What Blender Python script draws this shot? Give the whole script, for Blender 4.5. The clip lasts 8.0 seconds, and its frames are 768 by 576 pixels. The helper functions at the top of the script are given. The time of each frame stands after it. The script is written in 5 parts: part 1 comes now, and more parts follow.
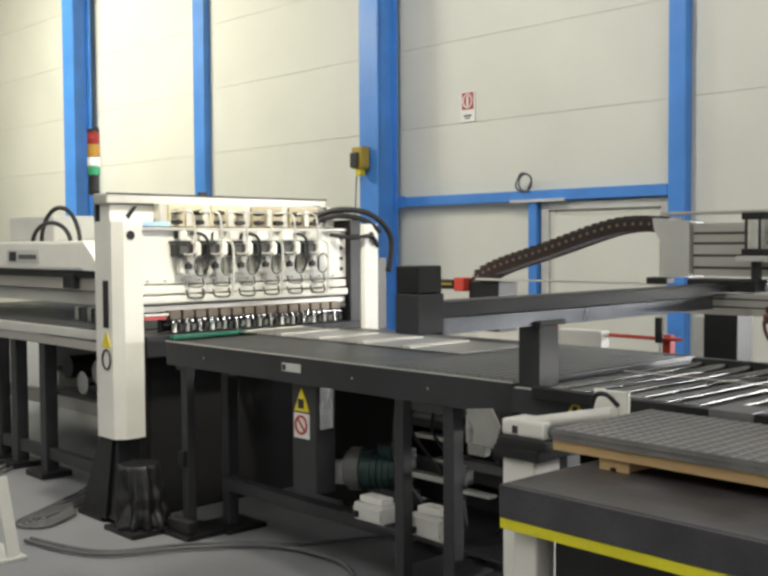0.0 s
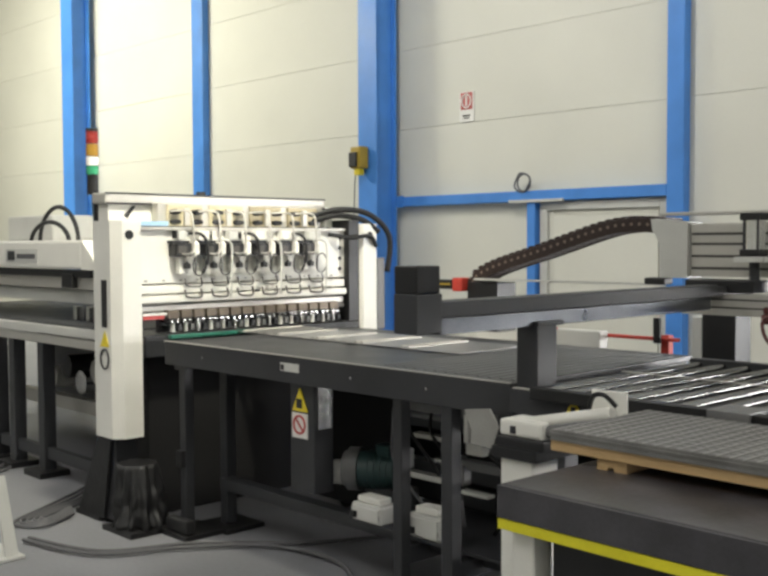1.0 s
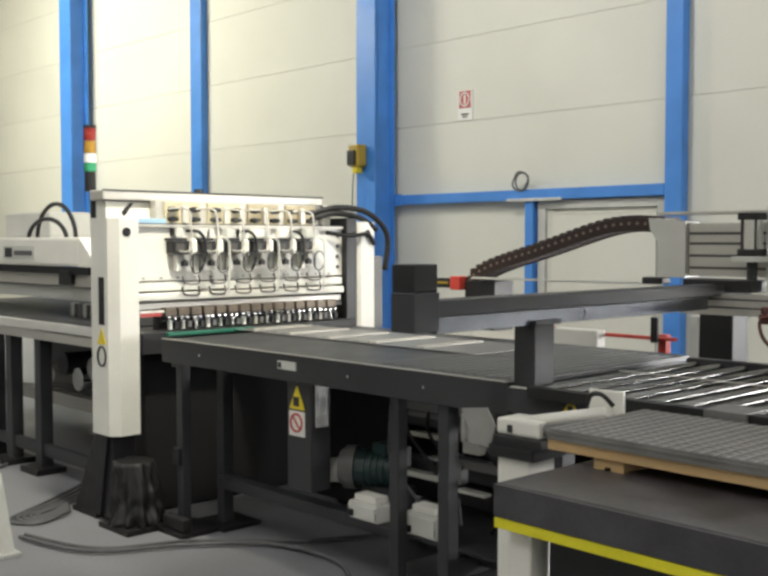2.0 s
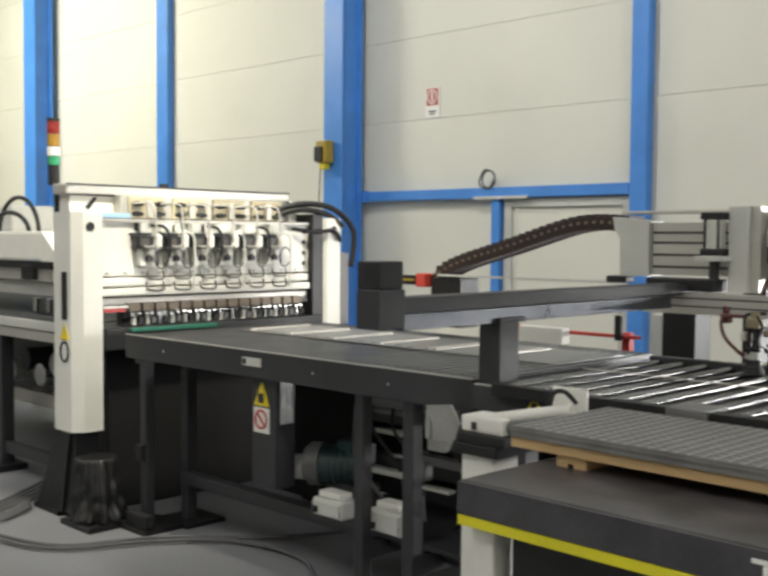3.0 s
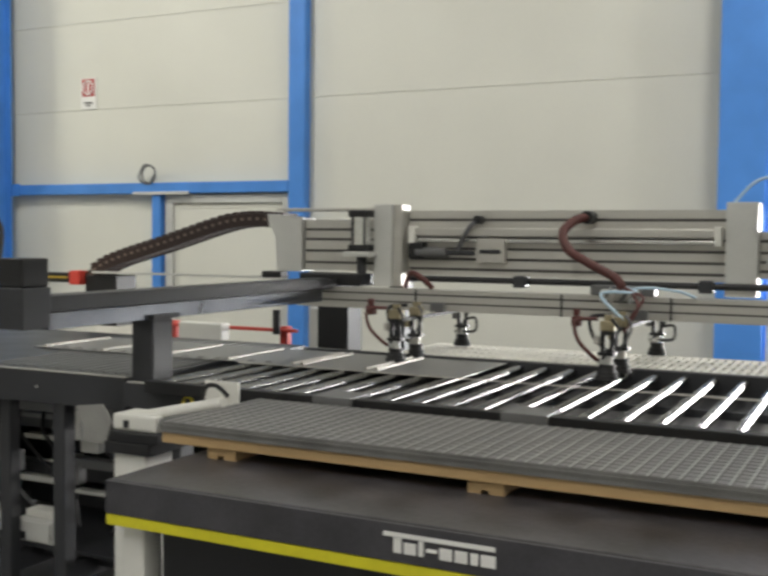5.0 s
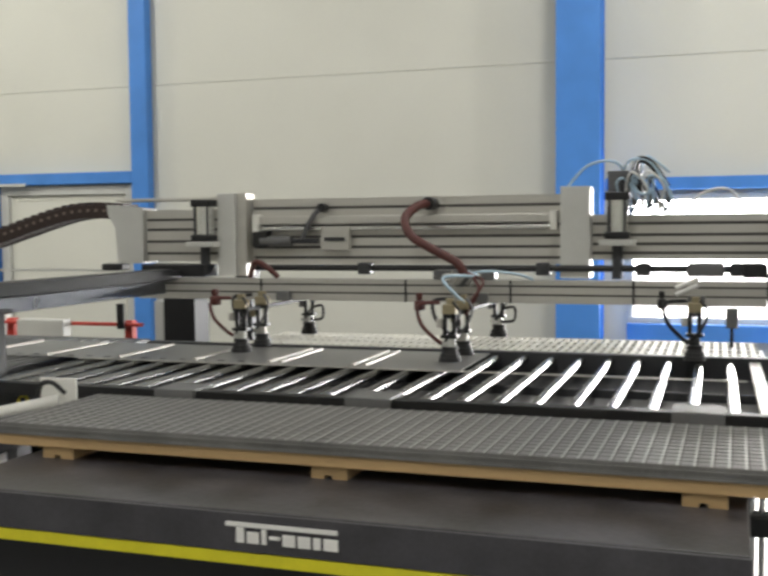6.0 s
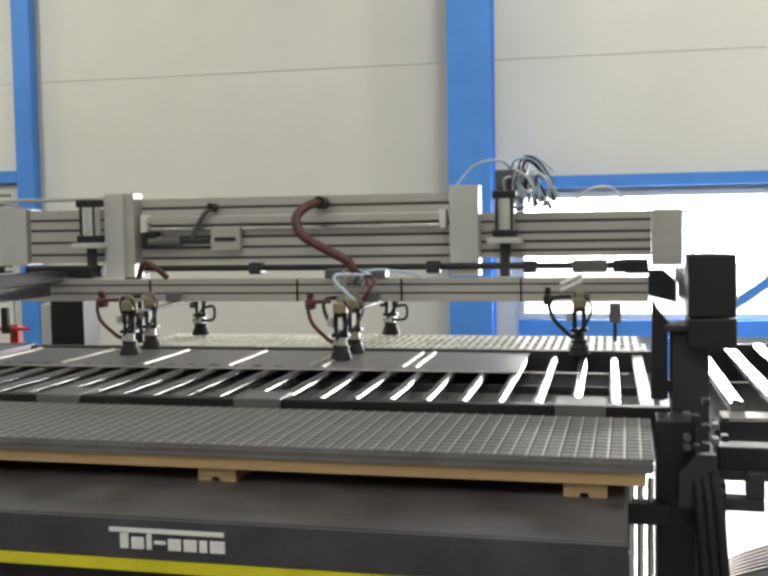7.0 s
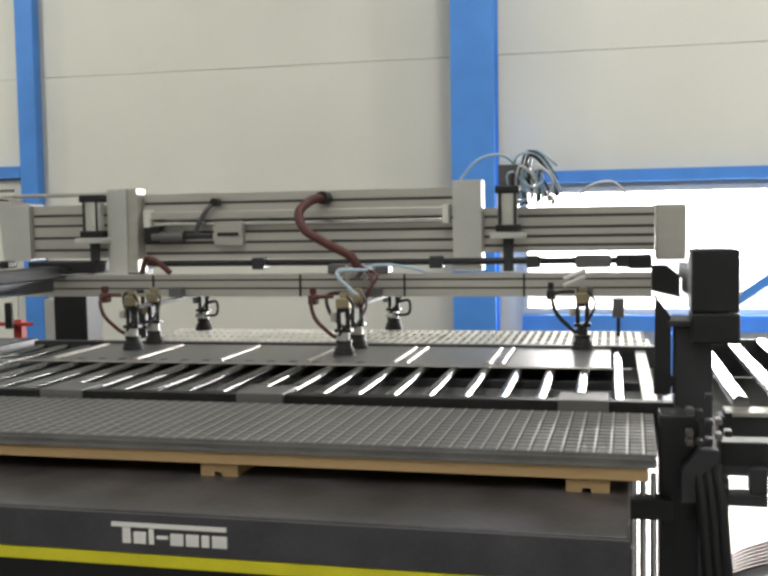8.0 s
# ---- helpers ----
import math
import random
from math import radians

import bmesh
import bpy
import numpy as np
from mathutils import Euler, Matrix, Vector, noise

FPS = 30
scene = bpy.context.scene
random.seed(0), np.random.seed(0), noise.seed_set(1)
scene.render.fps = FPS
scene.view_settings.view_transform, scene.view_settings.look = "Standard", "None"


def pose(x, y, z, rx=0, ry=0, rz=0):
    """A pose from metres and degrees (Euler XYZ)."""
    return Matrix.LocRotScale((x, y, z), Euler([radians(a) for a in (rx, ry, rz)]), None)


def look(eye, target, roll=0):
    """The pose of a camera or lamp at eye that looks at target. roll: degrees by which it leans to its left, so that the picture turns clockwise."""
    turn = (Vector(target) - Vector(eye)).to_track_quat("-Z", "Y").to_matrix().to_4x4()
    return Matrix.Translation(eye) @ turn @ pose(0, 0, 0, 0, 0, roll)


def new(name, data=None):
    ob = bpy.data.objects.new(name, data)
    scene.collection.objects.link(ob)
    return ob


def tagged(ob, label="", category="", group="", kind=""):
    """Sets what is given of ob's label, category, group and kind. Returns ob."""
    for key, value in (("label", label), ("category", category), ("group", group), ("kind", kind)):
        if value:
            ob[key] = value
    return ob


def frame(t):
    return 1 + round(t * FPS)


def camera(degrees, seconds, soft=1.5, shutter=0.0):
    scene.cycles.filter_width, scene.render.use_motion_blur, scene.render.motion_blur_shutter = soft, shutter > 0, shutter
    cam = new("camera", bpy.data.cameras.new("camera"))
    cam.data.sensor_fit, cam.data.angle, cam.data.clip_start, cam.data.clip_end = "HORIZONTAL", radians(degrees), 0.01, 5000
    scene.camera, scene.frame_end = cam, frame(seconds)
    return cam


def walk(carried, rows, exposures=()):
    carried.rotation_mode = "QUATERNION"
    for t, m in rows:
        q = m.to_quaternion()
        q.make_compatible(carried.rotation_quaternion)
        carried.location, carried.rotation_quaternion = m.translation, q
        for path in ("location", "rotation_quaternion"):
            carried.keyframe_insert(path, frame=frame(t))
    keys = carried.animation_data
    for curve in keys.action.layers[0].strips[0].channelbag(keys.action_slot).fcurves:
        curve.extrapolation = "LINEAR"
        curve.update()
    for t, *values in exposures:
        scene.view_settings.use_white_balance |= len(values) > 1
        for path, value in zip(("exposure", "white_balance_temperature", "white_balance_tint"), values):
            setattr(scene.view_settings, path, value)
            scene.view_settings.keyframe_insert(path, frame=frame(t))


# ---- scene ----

# ---- the walk: seconds, eye, heading (degrees right of the wall's normal), tilt up, lean ----
cam = camera(40.9, 8.0, soft=3.0, shutter=0.5)


def aim(x, y, z, head, tilt, lean):
    h, p = radians(head), radians(tilt)
    way = Vector((math.sin(h) * math.cos(p), math.cos(h) * math.cos(p), math.sin(p)))
    return look((x, y, z), Vector((x, y, z)) + way, -lean)


PATH = [
    (0.0, 0.000, 0.001, 1.600, -46.61, -2.48, 0.36), (0.5, 0.002, 0.000, 1.602, -46.71, -2.72, 0.43),
    (1.0, 0.002, 0.000, 1.602, -46.53, -2.50, 0.26), (1.5, 0.000, 0.002, 1.602, -46.49, -2.58, 0.07),
    (2.8, 0.000, 0.005, 1.603, -45.45, -2.70, -0.30), (3.0, 0.001, 0.007, 1.603, -44.54, -2.78, -0.44),
    (3.5, 0.011, 0.010, 1.603, -39.89, -2.96, -0.62), (4.0, 0.032, 0.002, 1.606, -35.49, -2.62, -0.92),
    (4.5, 0.054, -0.002, 1.607, -30.87, -2.70, -0.84), (4.7, 0.061, -0.002, 1.606, -28.94, -2.73, -0.80),
    (6.0, 0.106, 0.014, 1.595, -18.02, -3.40, 0.53), (6.5, 0.123, 0.017, 1.593, -14.52, -3.40, 0.37),
    (7.0, 0.137, 0.017, 1.593, -12.37, -3.50, 0.93), (7.5, 0.140, 0.017, 1.592, -12.42, -3.58, 1.01),
    (8.0, 0.140, 0.021, 1.592, -12.59, -3.76, 0.96),
]
walk(cam, [(row[0], aim(*row[1:])) for row in PATH], exposures=[(0.0, 0.0), (8.0, 0.0)])

# ---- world and light ----
world = bpy.data.worlds.new("world")
scene.world = world
world.use_nodes = True
wn = world.node_tree.nodes
sky = wn.new("ShaderNodeTexSky")
sky.sky_type, sky.sun_disc, sky.sun_elevation, sky.sun_rotation = "NISHITA", False, radians(17.2), 0.0
world.node_tree.links.new(sky.outputs[0], wn["Background"].inputs[0])
wn["Background"].inputs[1].default_value = 0.12


def area(name, m, sx, sy, watts, colour):
    data = bpy.data.lights.new(name, "AREA")
    data.shape, data.size, data.size_y, data.energy, data.color = "RECTANGLE", sx, sy, watts, colour
    lamp = new(name, data)
    lamp.matrix_world = m
    return lamp


# assumed roof lights, added fill lamps (warm over the press), daylight in the window's opening
ROOF = 7.6
for i, x in enumerate((-17.0, -9.0, -1.0, 6.0)):
    area("roof_light_lamp", pose(x, -2.0, ROOF - 0.12), 1.6, 7.0, (170, 155, 145, 115)[i], (1.0, 0.985, 0.95))
area("fill_lamp", look((-18.2, 4.2, 6.8), (-18.9, 10.0, 2.6)), 5.0, 1.0, 800, (1.0, 0.97, 0.80))
# added lamp, narrow spread, brightens the press front; no fixture of its own
press_fill = area("fill_lamp", look((-3.9, 2.8, 4.4), (-5.6, 3.8, 1.55)), 0.3, 0.3, 44, (1.0, 0.95, 0.78))
press_fill.data.spread = radians(75)
# added out-of-view lamps that brighten the back wall
for x, y, w in ((-7.6, 5.6, 165), (0.2, 5.6, 140), (5.5, 5.6, 240)):
    area("fill_lamp", look((x, y, 6.85), (x + 0.2, 10.15, 2.2)), 0.9, 0.6, w, (1.0, 0.985, 0.93))
area("window_daylight", pose(2.0, 10.1, 1.26, 90, 0, 180), 5.0, 1.1, 400, (1.0, 0.985, 0.96))


sun = new("sun", bpy.data.lights.new("sun", "SUN"))
sun.data.energy, sun.data.angle, sun.data.color = 4.5, radians(0.5), (1.0, 0.96, 0.9)
sun.matrix_world = look((1.2, 14.0, 2.54), (1.2, 10.0, 1.3))


# ---- materials ----
def mat(name, colour, rough=0.5, metal=0.0, vary=0.12, scale=6.0, bump=0.0, bscale=120.0, coat=0.0, stretch=(1, 1, 1), per_object=0.0, rvar=0.1):
    """Paint, metal or wood with blotches at one scale and grain at another."""
    m = bpy.data.materials.new(name)
    m.use_nodes = True
    n, l = m.node_tree.nodes, m.node_tree.links
    b = n["Principled BSDF"]
    b.inputs["Metallic"].default_value = metal
    b.inputs["Coat Weight"].default_value = coat
    tc = n.new("ShaderNodeTexCoord")
    mp = n.new("ShaderNodeMapping")
    mp.inputs["Scale"].default_value = stretch
    l.new(tc.outputs["Object"], mp.inputs[0])
    big = n.new("ShaderNodeTexNoise")
    big.inputs["Scale"].default_value, big.inputs["Detail"].default_value = scale, 5
    fine = n.new("ShaderNodeTexNoise")
    fine.inputs["Scale"].default_value, fine.inputs["Detail"].default_value = bscale, 3
    l.new(mp.outputs[0], big.inputs["Vector"])
    l.new(mp.outputs[0], fine.inputs["Vector"])
    mixf = n.new("ShaderNodeMath")
    mixf.operation = "MULTIPLY_ADD"
    mixf.inputs[1].default_value = 0.35
    l.new(fine.outputs[0], mixf.inputs[0])
    l.new(big.outputs[0], mixf.inputs[2])
    last = mixf.outputs[0]
    if per_object:
        info = n.new("ShaderNodeObjectInfo")
        add = n.new("ShaderNodeMath")
        add.operation = "MULTIPLY_ADD"
        add.inputs[1].default_value = per_object
        l.new(info.outputs["Random"], add.inputs[0])
        l.new(last, add.inputs[2])
        last = add.outputs[0]
    ramp = n.new("ShaderNodeValToRGB")
    e = ramp.color_ramp.elements
    e[0].position, e[1].position = 0.45, 0.95
    e[0].color = (*[c * (1 - vary) for c in colour], 1)
    e[1].color = (*[min(1.0, c * (1 + vary)) for c in colour], 1)
    l.new(last, ramp.inputs[0])
    l.new(ramp.outputs[0], b.inputs["Base Color"])
    rr = n.new("ShaderNodeMapRange")
    rr.inputs["To Min"].default_value, rr.inputs["To Max"].default_value = max(0.03, rough - rvar), min(1.0, rough + 1.2 * rvar)
    l.new(big.outputs[0], rr.inputs[0])
    l.new(rr.outputs[0], b.inputs["Roughness"])
    if bump:
        bp = n.new("ShaderNodeBump")
        bp.inputs["Strength"].default_value, bp.inputs["Distance"].default_value = bump, 0.002
        l.new(fine.outputs[0], bp.inputs["Height"])
        l.new(bp.outputs[0], b.inputs["Normal"])
    return m


def glow(name, colour, strength, base=(0.8, 0.8, 0.8)):
    m = bpy.data.materials.new(name)
    m.use_nodes = True
    b = m.node_tree.nodes["Principled BSDF"]
    b.inputs["Base Color"].default_value = (*base, 1)
    b.inputs["Emission Color"].default_value = (*colour, 1)
    b.inputs["Emission Strength"].default_value = strength
    return m


CREAM = mat("cream_panel", (0.64, 0.635, 0.57), 0.55, vary=0.05, scale=0.7, bump=0.15, bscale=60, per_object=0.15)
PLASTER = mat("grey_plaster", (0.55, 0.55, 0.5), 0.8, vary=0.1, scale=1.5, bump=0.2)
BLUE = mat("blue_paint", (0.065, 0.24, 0.66), 0.42, vary=0.12, scale=2.5, bump=0.1)
DARK = mat("anthracite_paint", (0.029, 0.030, 0.0335), 0.5, vary=0.25, scale=4.0, bump=0.15)
TABLETOP = mat("matt_dark_table_paint", (0.026, 0.027, 0.030), 0.40, vary=0.3, scale=5.0, bump=0.2)
APRON = mat("worn_apron_paint", (0.053, 0.051, 0.057), 0.4, vary=0.35, scale=7.0, bump=0.2)
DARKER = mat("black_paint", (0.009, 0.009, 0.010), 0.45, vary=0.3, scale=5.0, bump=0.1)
# near-black so that spaces under the machines stay dark; shade put into the colour
SHADEBLACK = mat("matt_black_shade", (0.006, 0.006, 0.007), 0.9, vary=0.3, scale=5.0)
RUBBER = mat("black_rubber", (0.012, 0.012, 0.013), 0.6, vary=0.2, scale=20)
WHITE = mat("white_paint", (0.74, 0.73, 0.68), 0.4, vary=0.06, scale=3.0, bump=0.06)
OFFWHITE = mat("light_grey_paint", (0.55, 0.55, 0.52), 0.45, vary=0.08, scale=4.0)
ALU = mat("anodised_aluminium", (0.53, 0.515, 0.475), 0.42, metal=0.5, vary=0.07, scale=5.0, bump=0.05, bscale=200, stretch=(0.2, 4, 4))
STEEL = mat("polished_steel", (0.72, 0.72, 0.70), 0.22, metal=1.0, vary=0.1, scale=8.0)
ROLLER = mat("zinc_plated_roller", (0.28, 0.28, 0.275), 0.24, metal=1.0, vary=0.12, scale=2.0, rvar=0.03, per_object=0.3)
TRAYM = mat("bare_steel_tray", (0.22, 0.22, 0.22), 0.4, metal=0.6, vary=0.3, scale=4.0, bump=0.1)
PLATEM = mat("primed_grey_plate", (0.27, 0.265, 0.25), 0.5, vary=0.15, scale=9.0)
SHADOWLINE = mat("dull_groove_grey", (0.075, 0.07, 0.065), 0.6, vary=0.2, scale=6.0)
# holder metal darkened for the shade under the overhanging press
SHADEDTOOL = mat("shade_darkened_tool_metal", (0.13, 0.105, 0.08), 0.42, metal=0.5, vary=0.25, scale=20.0)
VALVECREAM = mat("cream_valve_plate", (0.50, 0.45, 0.31), 0.4, vary=0.12, scale=14.0)
SHEET = mat("grey_steel_sheet", (0.34, 0.34, 0.335), 0.42, metal=0.85, vary=0.1, scale=3.0, rvar=0.03, bump=0.05)
STACKM = mat("stacked_sheet_steel", (0.225, 0.22, 0.215), 0.43, metal=0.45, vary=0.2, scale=9.0, bump=0.2)
BRIGHTSHEET = mat("galvanised_sheet", (0.82, 0.80, 0.72), 0.5, metal=0.0, vary=0.1, scale=8.0)
CONCRETE = mat("painted_concrete_floor", (0.212, 0.214, 0.228), 0.5, vary=0.18, scale=0.9, bump=0.25, bscale=45)
# the strong light and dark blotches imitate reflections on the platform
LIFTTOP = mat("blotchy_lift_top", (0.059, 0.055, 0.059), 0.36, vary=0.7, scale=6.0, bump=0.3, bscale=60)
YELLOW = mat("yellow_stripe", (0.68, 0.62, 0.02), 0.45, vary=0.12, scale=8.0)
WOOD = mat("pine_board", (0.42, 0.285, 0.14), 0.7, vary=0.25, scale=4.0, bump=0.3, stretch=(0.3, 6, 6), per_object=0.3)
# slot edge metal lightened to carry the sheen from the window
SLOTEDGE = mat("sheen_slot_edge", (0.42, 0.415, 0.40), 0.4, metal=0.4, vary=0.15, scale=15.0)
RED = mat("red_paint", (0.50, 0.05, 0.035), 0.45, vary=0.15, scale=8)
REDHOSE = mat("red_brown_hose", (0.085, 0.02, 0.016), 0.5, vary=0.2, scale=25)
CHAIN = mat("brown_black_plastic", (0.030, 0.015, 0.012), 0.5, vary=0.3, scale=20)
GREEN = mat("green_motor_paint", (0.022, 0.055, 0.055), 0.45, vary=0.2, scale=8)
GREENBELT = mat("green_strip", (0.02, 0.15, 0.10), 0.5, vary=0.2, scale=8)
BRASS = mat("brass_fitting", (0.36, 0.31, 0.20), 0.42, metal=0.6, vary=0.15, scale=20)
BLACKBAG = mat("crumpled_black_plastic", (0.007, 0.007, 0.008), 0.5, vary=0.3, scale=14.0, bump=1.0, bscale=30.0)
CABLE = mat("grey_cable", (0.10, 0.10, 0.105), 0.55, vary=0.2, scale=12)
PIN = mat("brown_pin", (0.20, 0.15, 0.12), 0.5)
SIGNWHITE = mat("sign_white", (0.78, 0.77, 0.74), 0.5, vary=0.04)
SIGNRED = mat("sign_red", (0.45, 0.06, 0.055), 0.5, vary=0.08)
SIGNBLACK = mat("sign_black", (0.02, 0.02, 0.02), 0.5)
SIGNYELLOW = mat("sign_yellow", (0.75, 0.60, 0.03), 0.5)
LIGHTBLUE = mat("pale_blue_film", (0.35, 0.55, 0.75), 0.4)
AMBER = mat("amber_lens", (0.34, 0.19, 0.03), 0.25)
OLIVE = mat("dull_yellow_plastic", (0.36, 0.25, 0.03), 0.45)
REDLENS = mat("red_lens", (0.24, 0.025, 0.02), 0.25)
GREENLENS = mat("green_lens", (0.04, 0.28, 0.14), 0.25)
TUBEMAT = mat("milky_air_tube", (0.45, 0.60, 0.72), 0.3)
OUTSIDE = glow("bright_daylight_outside", (1.0, 0.99, 0.97), 26.0)
GREY = mat("mid_grey_paint", (0.13, 0.13, 0.13), 0.45, vary=0.15, scale=5.0)
GLOSSDARK = mat("dark_polished_steel", (0.11, 0.115, 0.125), 0.3, metal=1.0, vary=0.25, scale=5.0, rvar=0.08)
DIFFUSER = glow("lamp_diffuser", (1.0, 0.97, 0.9), 3.0)


# ---- shapes ----
def bx(bm, x0, x1, y0, y1, z0, z1, bev=0.0):
    r = bmesh.ops.create_cube(bm, size=1.0)
    v = r["verts"]
    bmesh.ops.scale(bm, vec=(x1 - x0, y1 - y0, z1 - z0), verts=v)
    bmesh.ops.translate(bm, vec=((x0 + x1) / 2, (y0 + y1) / 2, (z0 + z1) / 2), verts=v)
    if bev:
        es = list({e for q in v for e in q.link_edges})
        bmesh.ops.bevel(bm, geom=es, offset=bev, segments=2, affect="EDGES", profile=0.6)
    return bm


def box(x0, x1, y0, y1, z0, z1, bev=0.003):
    return bx(bmesh.new(), x0, x1, y0, y1, z0, z1, bev)


def rod(bm, a, b, r, seg=16, r2=None):
    a, b = Vector(a), Vector(b)
    d = b - a
    m = Matrix.Translation((a + b) / 2) @ d.to_track_quat("Z", "Y").to_matrix().to_4x4()
    made = bmesh.ops.create_cone(bm, cap_ends=True, segments=seg, radius1=r, radius2=r if r2 is None else r2, depth=d.length, matrix=m)
    if seg > 8:
        for f in {f for v in made["verts"] for f in v.link_faces if len(f.verts) == 4}:
            f.smooth = True
        for e in {e for v in made["verts"] for e in v.link_edges}:
            e.smooth = all(len(f.verts) == 4 for f in e.link_faces)
    return bm


def smooth_path(pts, n=8):
    pts = [Vector(p) for p in pts]
    out = []
    for i in range(len(pts) - 1):
        p0, p1, p2, p3 = pts[max(i - 1, 0)], pts[i], pts[i + 1], pts[min(i + 2, len(pts) - 1)]
        for j in range(n):
            t = j / n
            out.append(0.5 * (2 * p1 + (p2 - p0) * t + (2 * p0 - 5 * p1 + 4 * p2 - p3) * t * t + (3 * p1 - p0 - 3 * p2 + p3) * t ** 3))
    return out + [pts[-1]]


def tube(bm, pts, r, seg=8, n=8, rib=0.0):
    path = smooth_path(pts, n)
    rings = []
    up = Vector((0.13, 0.31, 0.94)).normalized()
    for i, p in enumerate(path):
        d = (path[min(i + 1, len(path) - 1)] - path[max(i - 1, 0)]).normalized()
        s = d.cross(up)
        s = s.normalized() if s.length > 1e-3 else Vector((1, 0, 0))
        u = s.cross(d)
        g = r * (1 + rib * (i % 2))
        rings.append([bm.verts.new(p + g * (math.cos(a) * s + math.sin(a) * u)) for a in [2 * math.pi * k / seg for k in range(seg)]])
    for q, w in zip(rings, rings[1:]):
        for k in range(seg):
            f = bm.faces.new((q[k], q[(k + 1) % seg], w[(k + 1) % seg], w[k]))
            f.smooth = True
    bm.faces.new(rings[0][::-1])
    bm.faces.new(rings[-1])
    return bm


def prism(bm, outline, axis, a, b):
    """An outline in the two other axes, drawn out from a to b along axis."""
    def at(u, v, w):
        return {"x": (w, u, v), "y": (u, w, v), "z": (u, v, w)}[axis]
    lo = [bm.verts.new(at(u, v, a)) for u, v in outline]
    hi = [bm.verts.new(at(u, v, b)) for u, v in outline]
    n = len(outline)
    for i in range(n):
        bm.faces.new((lo[i], lo[(i + 1) % n], hi[(i + 1) % n], hi[i]))
    bm.faces.new(lo[::-1])
    bm.faces.new(hi)
    bmesh.ops.recalc_face_normals(bm, faces=bm.faces)
    return bm


HOME = {}


def mesh_of(name, bm, material, off=(0, 0, 0)):
    bmesh.ops.translate(bm, vec=-Vector(off), verts=bm.verts)
    me = bpy.data.meshes.new(name)
    bm.to_mesh(me)
    bm.free()
    me.materials.append(material)
    return me


def thing(name, at, label, category, group=""):
    ob = new(name)
    ob.location = at
    ob.empty_display_size = 0.1
    HOME[ob.name] = Vector(at)
    return tagged(ob, label, category, group)


def part(name, bm, material, parent, label=""):
    home = HOME.get(parent.name, Vector((0, 0, 0)))
    ob = new(name, mesh_of(name, bm, material, home))
    ob.parent = parent
    HOME[ob.name] = home
    if label:
        ob["label"] = label
    return ob


def single(name, bm, material, label, category, group="", kind=""):
    return tagged(new(name, mesh_of(name, bm, material)), label, category, group, kind)


def setting(name, bm, material, label, category):
    return single(name, bm, material, label, category, kind="structure")


# ---- the hall ----
WALL, X0, X1, Y0 = 10.15, -31.0, 9.0, -7.0
WIN = (-0.72, 5.2, 0.66, 1.87)
setting("floor", box(X0, X1, Y0, WALL + 0.25, -0.2, 0.0, 0), CONCRETE, "grey painted concrete factory floor with light wear", "floor")
setting("ceiling", box(X0, X1, Y0, WALL + 0.3, ROOF, ROOF + 0.2, 0), OFFWHITE, "plain light grey hall ceiling", "ceiling")
setting("wall_left", box(X0 - 0.2, X0, Y0, WALL + 0.3, 0, ROOF, 0), PLASTER, "plain grey end wall of the hall", "wall")
setting("wall_right", box(X1, X1 + 0.2, Y0, WALL + 0.3, 0, ROOF, 0), PLASTER, "plain grey end wall of the hall", "wall")
setting("wall_front", box(X0, X1, Y0 - 0.2, Y0, 0, ROOF, 0), PLASTER, "plain grey wall behind the camera", "wall")


def back_wall():
    bm = bmesh.new()
    y0, y1 = WALL, WALL + 0.2
    for a, b, c, d in ((X0, WIN[0], 0, ROOF), (WIN[1], X1, 0, ROOF), (WIN[0], WIN[1], 0, WIN[2]), (WIN[0], WIN[1], WIN[3], ROOF)):
        bx(bm, a, b, y0, y1, c, d)
    wall = setting("wall_back", bm, CREAM, "cream insulated panel wall with fine horizontal joints", "wall")
    joints = [0.0, 0.99, 3.17, 4.26, 5.35, 6.44, ROOF]
    stops = [X0, -24.0, -19.15, -15.2, -10.45, -5.95, -1.12, 3.6, X1]
    for a, b in zip(stops, stops[1:]):
        for c, d in zip(joints, joints[1:]):
            if b > WIN[0] and a < WIN[1] and c < 3.1:
                continue
            part("panel", box(a + 0.002, b - 0.002, WALL - 0.03, WALL - 0.002, c + 0.002, d - 0.002, 0.002), CREAM, wall)
    for a, b, c, d in ((-1.117, WIN[0], 0.0, WIN[3] + 0.1), (WIN[1] + 0.003, X1 - 0.003, 0.0, WIN[3] + 0.1), (-1.117, 3.597, WIN[3] + 0.1, 3.17), (3.603, X1 - 0.003, WIN[3] + 0.1, 3.17), (WIN[0] + 0.003, WIN[1] - 0.003, WIN[3] + 0.01, WIN[3] + 0.1), (WIN[0] + 0.003, WIN[1] - 0.003, 0.0, WIN[2] - 0.16)):
        part("panel", box(a, b, WALL - 0.03, WALL - 0.002, c + 0.002, d - 0.002, 0.002), CREAM, wall)


back_wall()


